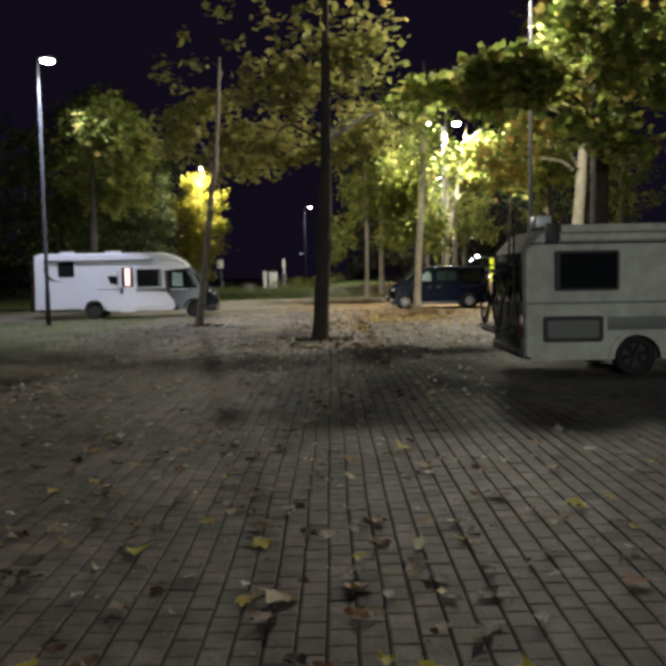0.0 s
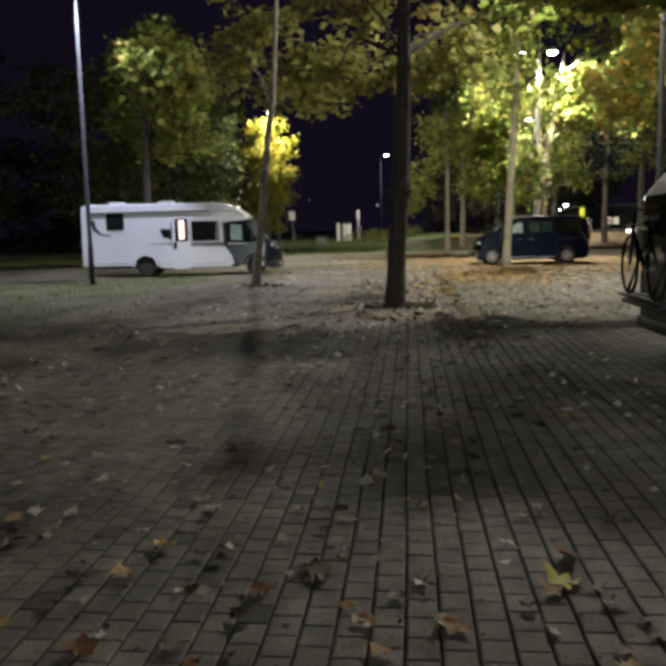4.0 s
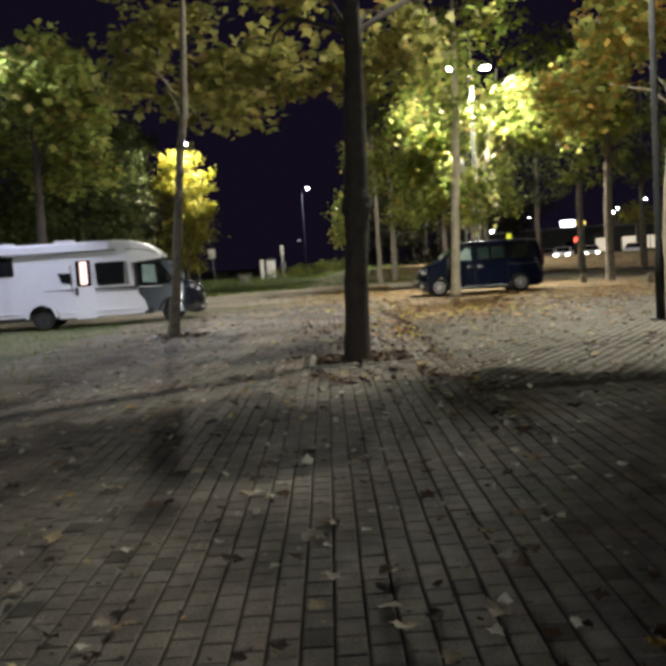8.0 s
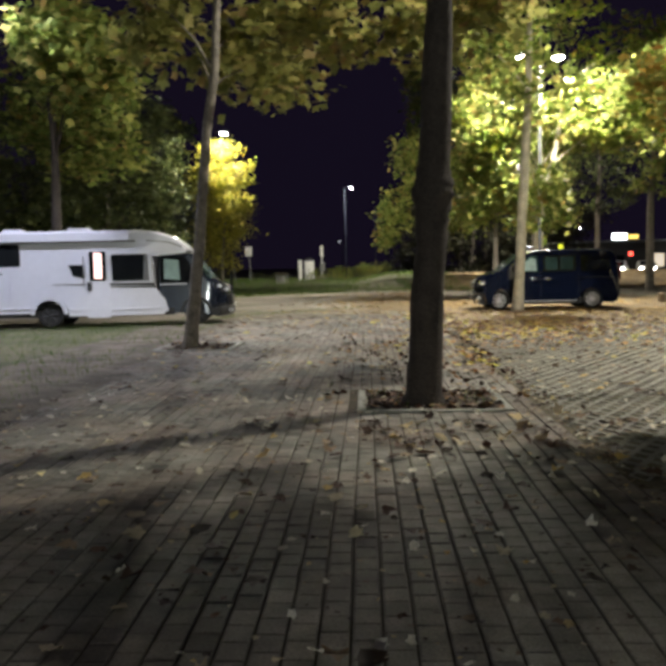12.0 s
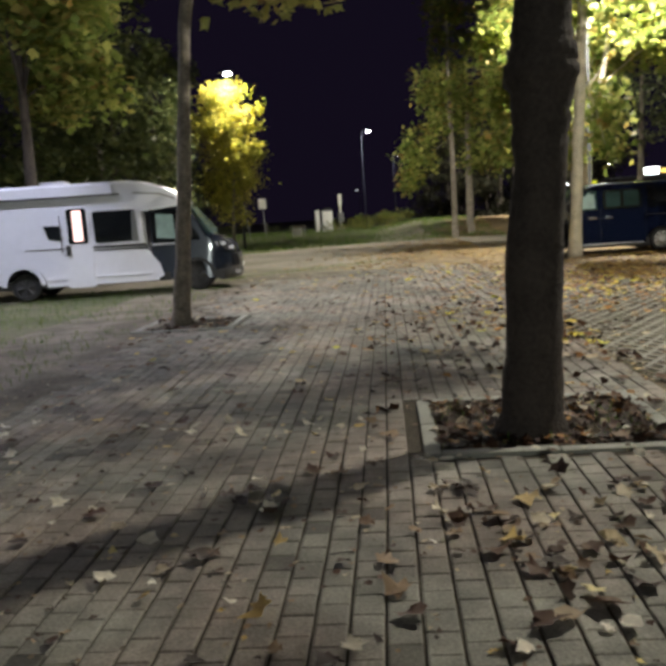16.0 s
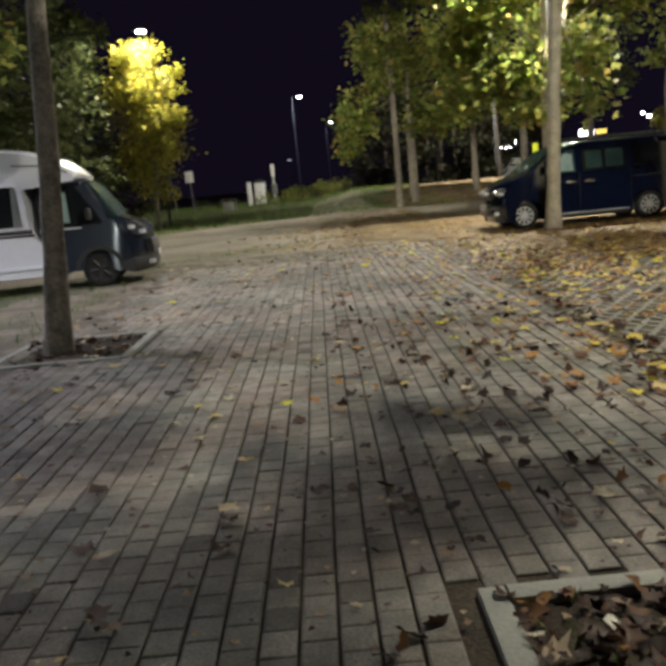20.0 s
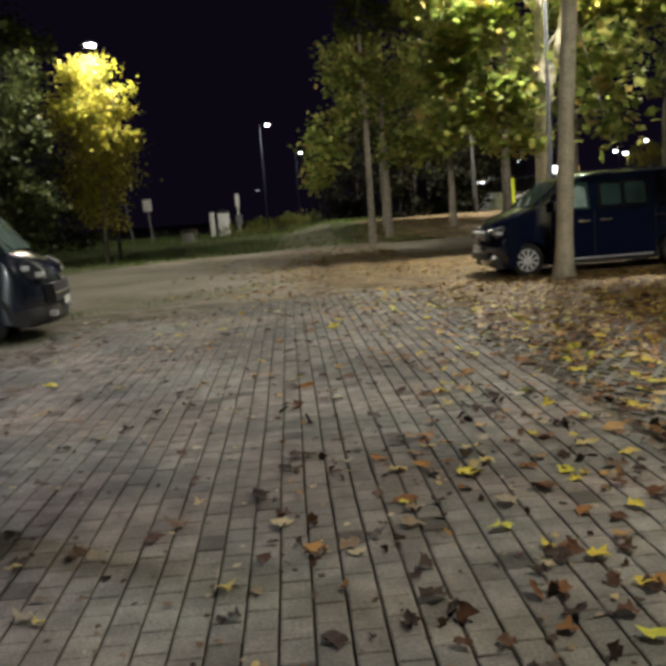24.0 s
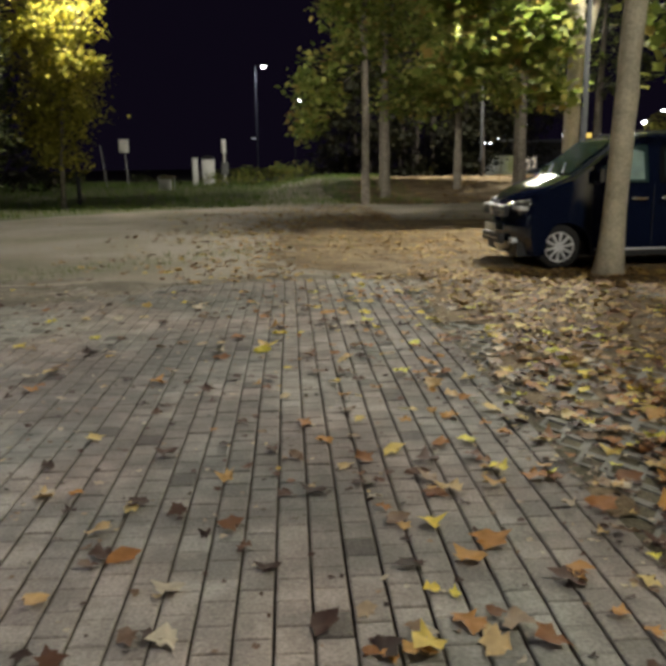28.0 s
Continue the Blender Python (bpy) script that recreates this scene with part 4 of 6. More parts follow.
part("roof_vent", box((0.25, 0.3, 2.24), (0.5, 0.6, 2.43), 0.03), WHITE_PAINT, cp)
ring = [(1.69 + 0.43 * math.cos(a), 0.27 + 0.43 * math.sin(a)) for a in np.linspace(0.0, math.pi, 13)] + [(1.69 + 0.36 * math.cos(a), 0.27 + 0.36 * math.sin(a)) for a in np.linspace(math.pi, 0.0, 13)]
part("arch_trim", slab(ring, -0.03, 0.0), CREAM_PAINT, cp)
part("rear_lamp", box((-0.02, 0.06, 0.6), (0.03, 0.2, 0.95), 0.01), RED_LENS, cp)
part("rear_lamp", box((-0.02, CW - 0.2, 0.6), (0.03, CW - 0.06, 0.95), 0.01), RED_LENS, cp)
part("rear_bumper", box((-0.05, 0.06, 0.30), (0.05, CW - 0.06, 0.44), 0.03), BLACK, cp)
lad = part("ladder", tube([(-0.06, 0.35, 0.9), (-0.06, 0.35, 2.2), (0.1, 0.35, 2.3), (0.1, 0.65, 2.3), (-0.06, 0.65, 2.2), (-0.06, 0.65, 0.9)], [0.015] * 6, 8), BLACK, cp)
for q in (1.1, 1.4, 1.7, 2.0):
    part("rung", tube([(-0.06, 0.35, q), (-0.06, 0.65, q)], [0.012, 0.012], 6), BLACK, lad)
rack = part("bike_rack", box((-0.34, 0.5, 0.64), (0.0, 1.6, 0.69), 0.01), BLACK, cp)
for q in (0.56, 1.54):
    part("rack_arm", tube([(-0.02, q, 1.6), (-0.3, q, 0.75)], [0.018, 0.018], 8), BLACK, rack)
part("bike_rail", box((-0.31, 0.2, 0.70), (-0.23, 1.9, 0.74), 0.01), BLACK, rack)
part("bike_rail", box((-0.16, 0.2, 0.70), (-0.10, 1.9, 0.74), 0.01), BLACK, rack)
for xx in (1.69, 4.75):
    for sd, fr in ((0.05, False), (CW - 0.05, True)):
        wheel(cp, xx, 0.31, 0.31, sd, fr, BLACK, 6)
part("floor_pan", box((0.1, 0.1, 0.26), (5.3, CW - 0.1, 0.45)), BLACK, cp)

# the bicycle on the rack
bike = thing("bicycle", pose(3.5 - 0.27, 12.2 + 1.05, 0.74), "dark bicycle strapped to the camper's rear rack", "bicycle")
for cy in (-0.52, 0.52):
    bm = bmesh.new()
    rings = []
    for k in range(28):
        a = 2 * math.pi * k / 28
        cc = Vector((0, cy + 0.33 * math.cos(a), 0.34 + 0.33 * math.sin(a)))
        d = Vector((0, math.cos(a), math.sin(a)))
        rings.append([bm.verts.new(cc + d * 0.018 * math.cos(w) + Vector((1, 0, 0)) * 0.018 * math.sin(w)) for w in np.linspace(0, 2 * math.pi, 6, endpoint=False)])
    for k in range(28):
        for j in range(6):
            bm.faces.new((rings[k][j], rings[k][(j + 1) % 6], rings[(k + 1) % 28][(j + 1) % 6], rings[(k + 1) % 28][j]))
    wh = part("wheel", bm, RUBBER, bike)
    bm = bmesh.new()
    for k in range(12):
        a = 2 * math.pi * k / 12
        tube([(0, cy, 0.34), (0, cy + 0.32 * math.cos(a), 0.34 + 0.32 * math.sin(a))], [0.002, 0.002], 4, bm)
    part("wheel_spokes", bm, STEEL, wh)
bm = bmesh.new()
for a, b in (((-0.52, 0.34), (-0.1, 0.3)), ((-0.1, 0.3), (-0.22, 0.82)), ((-0.52, 0.34), (-0.2, 0.76)), ((-0.2, 0.76), (0.36, 0.8)), ((-0.1, 0.3), (0.38, 0.72)), ((0.34, 0.95), (0.52, 0.34))):
    tube([(0, a[0], a[1]), (0, b[0], b[1])], [0.018, 0.018], 8, bm)
part("bike_frame", bm, NAVY_PAINT, bike)
part("saddle", box((-0.06, -0.36, 0.84), (0.06, -0.12, 0.9), 0.02), BLACK, bike)
part("handlebar", tube([(-0.3, 0.36, 1.02), (-0.1, 0.33, 0.97), (0.1, 0.33, 0.97), (0.3, 0.36, 1.02)], [0.013] * 4, 8), BLACK, bike)


# ---------------------------------------------------------------- street lamps
def lamp_post(hx, hy, hz, px, py, far):
    top = hz + 0.05
    z0 = height(px, py)
    root = thing("street_lamp", pose(px, py, z0), "tall grey steel street lamp, lit, with a short arm", "street lamp", "street lamps")
    part("pole", tube([(0, 0, -0.05), (0, 0, 1.2), (0, 0, 1.22), (0, 0, top - z0)], [0.085, 0.085, 0.07, 0.045], 14), POLE, root, smooth=True)
    part("base_plate", box((-0.16, -0.16, -0.02), (0.16, 0.16, 0.025), 0.008), POLE, root)
    dx, dy = hx - px, hy - py
    part("arm", tube([(0, 0, top - z0 - 0.05), (dx * 0.5, dy * 0.5, top - z0 + 0.02), (dx * 0.8, dy * 0.8, top - z0 + 0.02)], [0.035, 0.03, 0.03], 10), POLE, root)
    hd = part("lamp_head", box((dx - 0.32, dy - 0.15, hz - z0 - 0.03), (dx + 0.32, dy + 0.15, hz - z0 + 0.09), 0.03), POLE, root)
    bm = bmesh.new()
    tube([(dx, dy, hz - z0 - 0.12), (dx, dy, hz - z0 - 0.09), (dx, dy, hz - z0 - 0.035)], [0.13, 0.21, 0.23], 16, bm)
    part("lens", bm, LAMP_GLOW if not far else FAR_GLOW, hd, "glowing white lens")
    return root


# the last entry's post is unseen too, built for the added lamp
for i, (hx, hy, hz, px, py, watts, colour) in enumerate(LAMPS):
    if i == 4:
        continue
    root = lamp_post(hx, hy, hz, px, py, hy > 80)
    if i == 3:
        h2 = LAMPS[4]
        dx, dy, zz = h2[0] - px, h2[1] - py, h2[2]
        part("arm", tube([(0, 0, zz), (dx * 0.8, dy * 0.8, zz + 0.06)], [0.035, 0.03], 10), POLE, root)
        hd = part("lamp_head", box((dx - 0.32, dy - 0.15, zz - 0.03), (dx + 0.32, dy + 0.15, zz + 0.09), 0.03), POLE, root)
        part("lens", tube([(dx, dy, zz - 0.12), (dx, dy, zz - 0.09), (dx, dy, zz - 0.035)], [0.13, 0.21, 0.23], 16), LAMP_GLOW, hd, "glowing white lens")


# unseen mast, added to carry the fill light
mast = thing("floodlight_mast", pose(FILL_EYE[0], FILL_EYE[1] - 0.5, 0), "unseen steel mast added for the fill light behind the camera", "floodlight")
part("pole", tube([(0, 0, -0.05), (0, 0, 9.1)], [0.1, 0.06], 12), POLE, mast)
part("flood_housing", box((-0.5, 0.1, 8.6), (0.5, 0.36, 9.4), 0.04), POLE, mast)


# ---------------------------------------------------------------- trees
LEAF = [(0, 0, 0), (-0.34, 0.30, 0.06), (-0.50, 0.62, 0.0), (-0.20, 0.66, 0.03), (0, 1.0, -0.06), (0.20, 0.66, 0.03), (0.50, 0.62, 0.0), (0.34, 0.30, 0.06)]
LEAF_TRIS = [(0, 1, 3), (1, 2, 3), (0, 3, 5), (3, 4, 5), (0, 5, 7), (5, 6, 7)]


def crown(parent, clumps, material, size, seed, sub=0.45, per=17, label=""):
    """Leaves in many small sprays inside ellipsoids (cx, cy, cz, rx, ry, rz, leaves)."""
    rng = np.random.default_rng(seed)
    places, tips = [], []
    for cx, cy, cz, ax, ay, az, count in clumps:
        k = max(2, count // per)
        d = rng.normal(size=(k, 3))
        d /= np.linalg.norm(d, axis=1)[:, None]
        r = rng.uniform(0.25, 1.0, k) ** 0.5 * rng.uniform(0.75, 1.15, k)
        c = np.array((cx, cy, cz)) + d * r[:, None] * np.array((ax, ay, az))
        tips += [tuple(p) for p in c[:: max(1, k // 7)]]
        n = per * k
        o = rng.normal(size=(n, 3)) * np.array((0.5, 0.5, 0.36)) * sub
        places.append(np.repeat(c, per, 0) + o)
    places = np.concatenate(places)
    n = len(places)
    rot = turns(rng, n, 0.75)
    ob = scatter("crown", LEAF, LEAF_TRIS, places, rot, size * rng.uniform(0.65, 1.3, n), material, parent, label)
    return ob, tips


def tree(name, x, y, trunk, clumps, bark, leaf, size, seed, label, sub=0.5, fork=None, group="trees of the car park", low=4.6):
    """A tree: trunk through (dx, dy, z, radius), limbs that reach into the clumps, and its crown. Everything stands at (x, y)."""
    z0 = height(x, y)
    root = thing(name, pose(x, y, z0), label, "tree", group)
    rr = random.Random(seed)
    pts = []
    for (a0, b0, c0, r0), (a1, b1, c1, r1) in zip(trunk, trunk[1:]):
        for k in range(4):
            f = k / 4
            pts.append((a0 + (a1 - a0) * f + rr.uniform(-0.008, 0.008), b0 + (b1 - b0) * f, c0 + (c1 - c0) * f, (r0 + (r1 - r0) * f) * rr.uniform(0.95, 1.05)))
    pts.append(trunk[-1])
    b0 = pts[0]
    pts = [(b0[0], b0[1], -0.1, b0[3] * 1.25), (b0[0], b0[1], 0.02, b0[3] * 1.12)] + pts[1:]
    part("trunk", tube([p[:3] for p in pts], [p[3] for p in pts], 18, rough=0.05, rng=rr), bark, root, smooth=True)
    if fork:
        part("second_stem", tube([p[:3] for p in fork], [p[3] for p in fork], 14, rough=0.04, rng=rr), bark, root, smooth=True)
    local = [(cx - x, cy - y, cz - z0, ax, ay, az, n) for cx, cy, cz, ax, ay, az, n in clumps]
    crown(root, local, leaf, size, seed, sub)
    stem = [Vector(p[:3]) for p in pts]
    high = [s for s in stem if s.z > low] or stem[-2:]
    goals = [Vector(c[:3]) + Vector((rr.uniform(-0.5, 0.5) * c[3], rr.uniform(-0.5, 0.5) * c[4], rr.uniform(-0.2, 0.5) * c[5])) for c in local for _ in range(1 + (c[6] > 1200))]
    for t in goals:
        want = t.z - 0.7 * (t - stem[-1]).xy.length - 0.4
        s = min(high, key=lambda q: abs(q.z - want))
        d = t - s
        side = Vector((-d.y, d.x, 0)) * rr.uniform(-0.14, 0.14)
        p_1 = s + d * 0.3 + side + Vector((0, 0, 0.10 * d.length))
        p_2 = s + d * 0.65 + side * 0.5 + Vector((0, 0, 0.10 * d.length))
        r = 0.008 + 0.007 * d.length
        part("limb", tube([s, p_1, p_2, t], [r * 1.2, r, r * 0.65, 0.006], 6, cap=False), bark, root, smooth=True)
    return root


tree("tree", -3.75, 26.65, [(0, 0, 0, 0.15), (0.18, -0.22, 1.0, 0.115), (0.34, -0.45, 2.0, 0.10), (0.66, -0.9, 4.1, 0.085), (0.84, -1.0, 5.0, 0.08), (1.0, -0.6, 8.5, 0.04)],
     [(-4.2, 27.3, 6.8, 0.7, 0.9, 0.8, 480), (-2.5, 27.6, 6.1, 0.9, 1.2, 0.7, 700), (-3.4, 28.2, 8.8, 2.2, 2.2, 1.0, 170), (-2.1, 28.8, 5.6, 0.8, 0.9, 0.5, 420), (-2.6, 26.8, 5.3, 0.9, 1.0, 0.45, 420), (-4.3, 26.7, 5.9, 0.55, 0.7, 0.4, 260), (-3.0, 27.0, 7.3, 0.7, 0.8, 0.5, 320)],
     BARK_GREY, LEAF_OLIVE, 0.24, 11, "slender plane tree with thinning olive leaves beside the motorhome", sub=0.4)
# the last small clump is added only to dapple the paving with shade
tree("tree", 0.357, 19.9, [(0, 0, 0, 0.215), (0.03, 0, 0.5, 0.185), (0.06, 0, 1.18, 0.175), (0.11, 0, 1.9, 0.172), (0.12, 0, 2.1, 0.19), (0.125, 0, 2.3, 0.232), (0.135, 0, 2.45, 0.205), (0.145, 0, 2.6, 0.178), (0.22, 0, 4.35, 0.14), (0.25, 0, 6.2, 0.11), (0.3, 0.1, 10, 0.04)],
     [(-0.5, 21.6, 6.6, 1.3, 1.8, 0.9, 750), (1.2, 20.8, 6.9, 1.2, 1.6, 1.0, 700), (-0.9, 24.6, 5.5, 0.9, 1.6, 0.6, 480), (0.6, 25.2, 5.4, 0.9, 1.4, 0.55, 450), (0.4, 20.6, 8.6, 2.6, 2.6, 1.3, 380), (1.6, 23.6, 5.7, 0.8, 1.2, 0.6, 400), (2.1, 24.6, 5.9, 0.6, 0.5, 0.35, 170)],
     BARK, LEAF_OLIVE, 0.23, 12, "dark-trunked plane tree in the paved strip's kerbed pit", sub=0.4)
tree("tree", 4.525, 36.6, [(0, 0, 0, 0.19), (0.06, 0, 1.2, 0.155), (0.13, 0, 2.8, 0.145), (0.24, 0, 4.8, 0.135), (0.36, 0, 7.5, 0.10), (0.4, 0, 11, 0.04)],
     [(5.4, 36.9, 3.9, 0.55, 0.8, 0.8, 420), (5.45, 36.5, 2.75, 0.3, 0.35, 0.25, 110), (4.9, 37.0, 6.8, 2.0, 2.0, 1.3, 1000), (3.6, 37.5, 8.8, 2.2, 2.2, 1.4, 1000)],
     BARK_PALE, LEAF_GREEN, 0.24, 13, "pale-barked plane tree with green and yellow leaves beside the van")
tree("tree", 7.1, 45.8, [(0, 0, 0, 0.23), (0.05, 0, 2.0, 0.19), (0.08, 0, 4.4, 0.165), (0.1, 0, 6.7, 0.12), (0.1, 0, 10.5, 0.05)],
     [(9.2, 45.4, 8.0, 1.5, 1.4, 1.2, 1300), (8.2, 47.0, 7.0, 1.4, 1.2, 1.0, 900), (6.6, 44.9, 7.6, 0.9, 0.5, 0.7, 260), (9.6, 45.0, 7.0, 1.5, 1.6, 0.8, 1200), (5.1, 45.3, 6.7, 1.2, 1.0, 0.9, 1200), (3.9, 45.8, 7.7, 0.9, 0.9, 0.8, 700), (4.2, 45.6, 5.4, 0.9, 0.9, 0.9, 850), (5.9, 45.4, 4.5, 1.0, 0.9, 0.7, 900), (4.2, 45.4, 3.8, 0.6, 0.7, 0.5, 350), (6.3, 45.0, 3.2, 0.5, 0.6, 0.35, 240), (6.6, 44.8, 11.2, 3.0, 2.5, 1.6, 1200), (4.8, 46.4, 8.6, 1.2, 1.2, 1.0, 350), (10.8, 46.0, 10.0, 2.5, 2.0, 2.0, 1400)],
     BARK_PALE, LEAF_GREEN, 0.26, 14, "white double-stemmed plane tree lit by the street lamp", fork=[(0.05, 0, 3.0, 0.14), (0.35, 0, 4.6, 0.13), (0.8, 0, 6.6, 0.1), (1.3, 0, 10, 0.04)])
tree("tree", 11.64, 40.9, [(0, 0, 0, 0.2), (0, 0, 3, 0.16), (0.1, 0, 6, 0.13), (0.1, 0, 11, 0.05)],
     [(11.0, 41.0, 6.8, 1.9, 1.8, 1.1, 1500), (11.6, 41.0, 9.0, 1.6, 1.6, 1.3, 1200), (9.6, 41.2, 7.6, 1.0, 1.2, 0.9, 600)],
     BARK_GREY, LEAF_GREEN, 0.26, 15, "plane tree with bright yellow-green leaves")
tree("tree", 10.1, 31.4, [(0, 0, 0, 0.3), (0.1, 0, 3, 0.24), (0.3, 0, 6, 0.18), (0.4, 0, 11, 0.06)],
     [(10.2, 31.6, 8.4, 2.6, 2.4, 1.5, 2000), (8.6, 31.2, 7.0, 1.2, 1.2, 1.0, 700), (7.4, 31.0, 5.7, 1.1, 1.1, 1.0, 800), (9.6, 32.0, 11.2, 1.6, 1.6, 1.2, 600)],
     BARK_PALE, LEAF_ORANGE, 0.26, 16, "pale-barked plane tree with orange-tinted leaves")
# the first nine clumps are added to throw shade on the paving
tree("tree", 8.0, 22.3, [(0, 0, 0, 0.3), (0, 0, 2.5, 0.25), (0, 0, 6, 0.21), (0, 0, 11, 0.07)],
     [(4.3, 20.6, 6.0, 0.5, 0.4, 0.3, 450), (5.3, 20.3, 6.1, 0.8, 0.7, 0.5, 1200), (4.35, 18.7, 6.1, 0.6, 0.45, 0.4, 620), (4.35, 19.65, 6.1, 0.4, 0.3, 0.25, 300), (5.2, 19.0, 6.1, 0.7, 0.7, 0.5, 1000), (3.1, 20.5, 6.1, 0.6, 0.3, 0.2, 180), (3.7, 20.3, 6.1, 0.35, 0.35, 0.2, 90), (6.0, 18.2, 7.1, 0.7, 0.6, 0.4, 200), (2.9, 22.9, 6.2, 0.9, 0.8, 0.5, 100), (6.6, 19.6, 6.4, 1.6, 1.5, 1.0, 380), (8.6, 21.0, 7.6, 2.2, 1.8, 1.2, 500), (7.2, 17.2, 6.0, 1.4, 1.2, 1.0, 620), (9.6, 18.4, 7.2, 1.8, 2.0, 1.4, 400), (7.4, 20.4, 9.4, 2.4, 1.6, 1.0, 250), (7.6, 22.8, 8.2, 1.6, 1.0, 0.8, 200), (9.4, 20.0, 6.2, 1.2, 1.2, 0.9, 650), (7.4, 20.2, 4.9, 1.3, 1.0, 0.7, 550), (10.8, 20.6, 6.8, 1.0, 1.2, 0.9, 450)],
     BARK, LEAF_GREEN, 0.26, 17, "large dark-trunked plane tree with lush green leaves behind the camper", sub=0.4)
tree("tree", 3.24, 58.3, [(0, 0, 0, 0.17), (0, 0, 4, 0.14), (-0.05, 0, 9, 0.1), (0, 0, 13, 0.03)],
     [(1.5, 58.4, 4.6, 1.1, 1.2, 1.5, 800), (1.1, 59.6, 3.0, 0.6, 0.8, 0.6, 260), (2.4, 58.4, 8.0, 1.2, 1.2, 1.2, 800), (3.0, 58.6, 6.6, 1.3, 1.4, 1.3, 800), (3.4, 58.6, 9.6, 1.0, 1.0, 1.0, 400), (3.0, 58.5, 11.8, 1.2, 1.2, 1.5, 800)],
     BARK_GREY, LEAF_GREEN, 0.26, 18, "tall slender tree with green and yellow leaves beyond the road")
tree("tree", 4.54, 62.4, [(0, 0, 0, 0.2), (0, 0, 4, 0.15), (0, 0, 9, 0.1), (0, 0, 12, 0.03)],
     [(5.6, 62.2, 4.6, 1.6, 1.4, 1.3, 1100), (4.4, 62.4, 7.0, 1.6, 1.4, 1.4, 900), (7.4, 61.5, 5.6, 1.4, 1.4, 1.4, 900), (5.0, 62.0, 8.8, 1.8, 1.6, 1.2, 700), (5.4, 62.0, 11.6, 1.7, 1.5, 1.6, 1000)],
     BARK_GREY, LEAF_GREEN, 0.26, 19, "tall slender tree with leafy low branches beyond the road")
tree("tree", -9.07, 59.4, [(0, 0, 0, 0.1), (0.1, 0, 2, 0.085), (0.4, 0, 5, 0.06), (0.6, 0.2, 8.6, 0.02)],
     [(-9.1, 59.5, 8.5, 1.2, 0.8, 0.9, 2000), (-8.9, 59.4, 6.9, 1.6, 1.0, 1.0, 2500), (-8.5, 59.3, 5.4, 1.7, 1.1, 1.0, 2200), (-8.8, 59.4, 4.0, 1.6, 1.0, 0.9, 1800), (-9.0, 59.6, 2.8, 1.2, 0.9, 0.7, 900), (-7.35, 58.7, 7.5, 0.35, 0.4, 0.25, 150), (-10.2, 59.8, 6.4, 1.0, 0.9, 1.8, 1300), (-10.0, 59.6, 3.4, 1.0, 0.9, 1.4, 1000), (-7.5, 59.0, 5.4, 0.6, 0.5, 0.45, 450), (-9.0, 59.5, 1.9, 1.1, 0.8, 0.5, 500)],
     BARK_GREY, LEAF_YELLOW, 0.17, 20, "small bright yellow autumn tree under a street lamp")
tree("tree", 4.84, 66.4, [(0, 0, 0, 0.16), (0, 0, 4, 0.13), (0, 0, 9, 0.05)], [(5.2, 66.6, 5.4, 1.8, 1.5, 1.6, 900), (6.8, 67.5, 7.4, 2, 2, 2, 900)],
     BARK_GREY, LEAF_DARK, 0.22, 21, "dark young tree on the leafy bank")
tree("tree", 8.5, 65.6, [(0, 0, 0, 0.2), (0, 0, 4, 0.15), (0.1, 0, 7, 0.1), (0.1, 0, 10, 0.03)],
     [(7.4, 64.2, 5.4, 1.4, 1.3, 1.5, 1900), (7.1, 65.4, 8.2, 1.3, 1.3, 1.4, 1500), (8.9, 70.7, 8.2, 1.6, 0.6, 2.6, 3000), (9.3, 64.8, 6.2, 1.2, 1.2, 1.1, 1200), (7.6, 65.8, 11.2, 1.6, 1.5, 1.2, 900), (8.6, 65.4, 13.4, 2.0, 1.6, 1.6, 1000)],
     BARK_GREY, LEAF_GREEN, 0.2, 22, "broad leafy tree round the lamp beyond the road", low=3.0)
tree("tree", 11.6, 66.2, [(0, 0, 0, 0.2), (0, 0, 4, 0.15), (0.1, 0, 7, 0.1), (0.1, 0, 10, 0.03)],
     [(10.9, 65.4, 5.2, 1.4, 1.3, 1.3, 1500), (12.4, 66.2, 7.2, 1.6, 1.5, 1.6, 1600), (12.8, 66.6, 10.0, 1.6, 1.5, 1.4, 1000), (13.2, 65.6, 5.0, 1.0, 1.2, 0.9, 700)],
     BARK_GREY, LEAF_GREEN, 0.2, 23, "leafy tree beside the far street lamp", low=3.0)
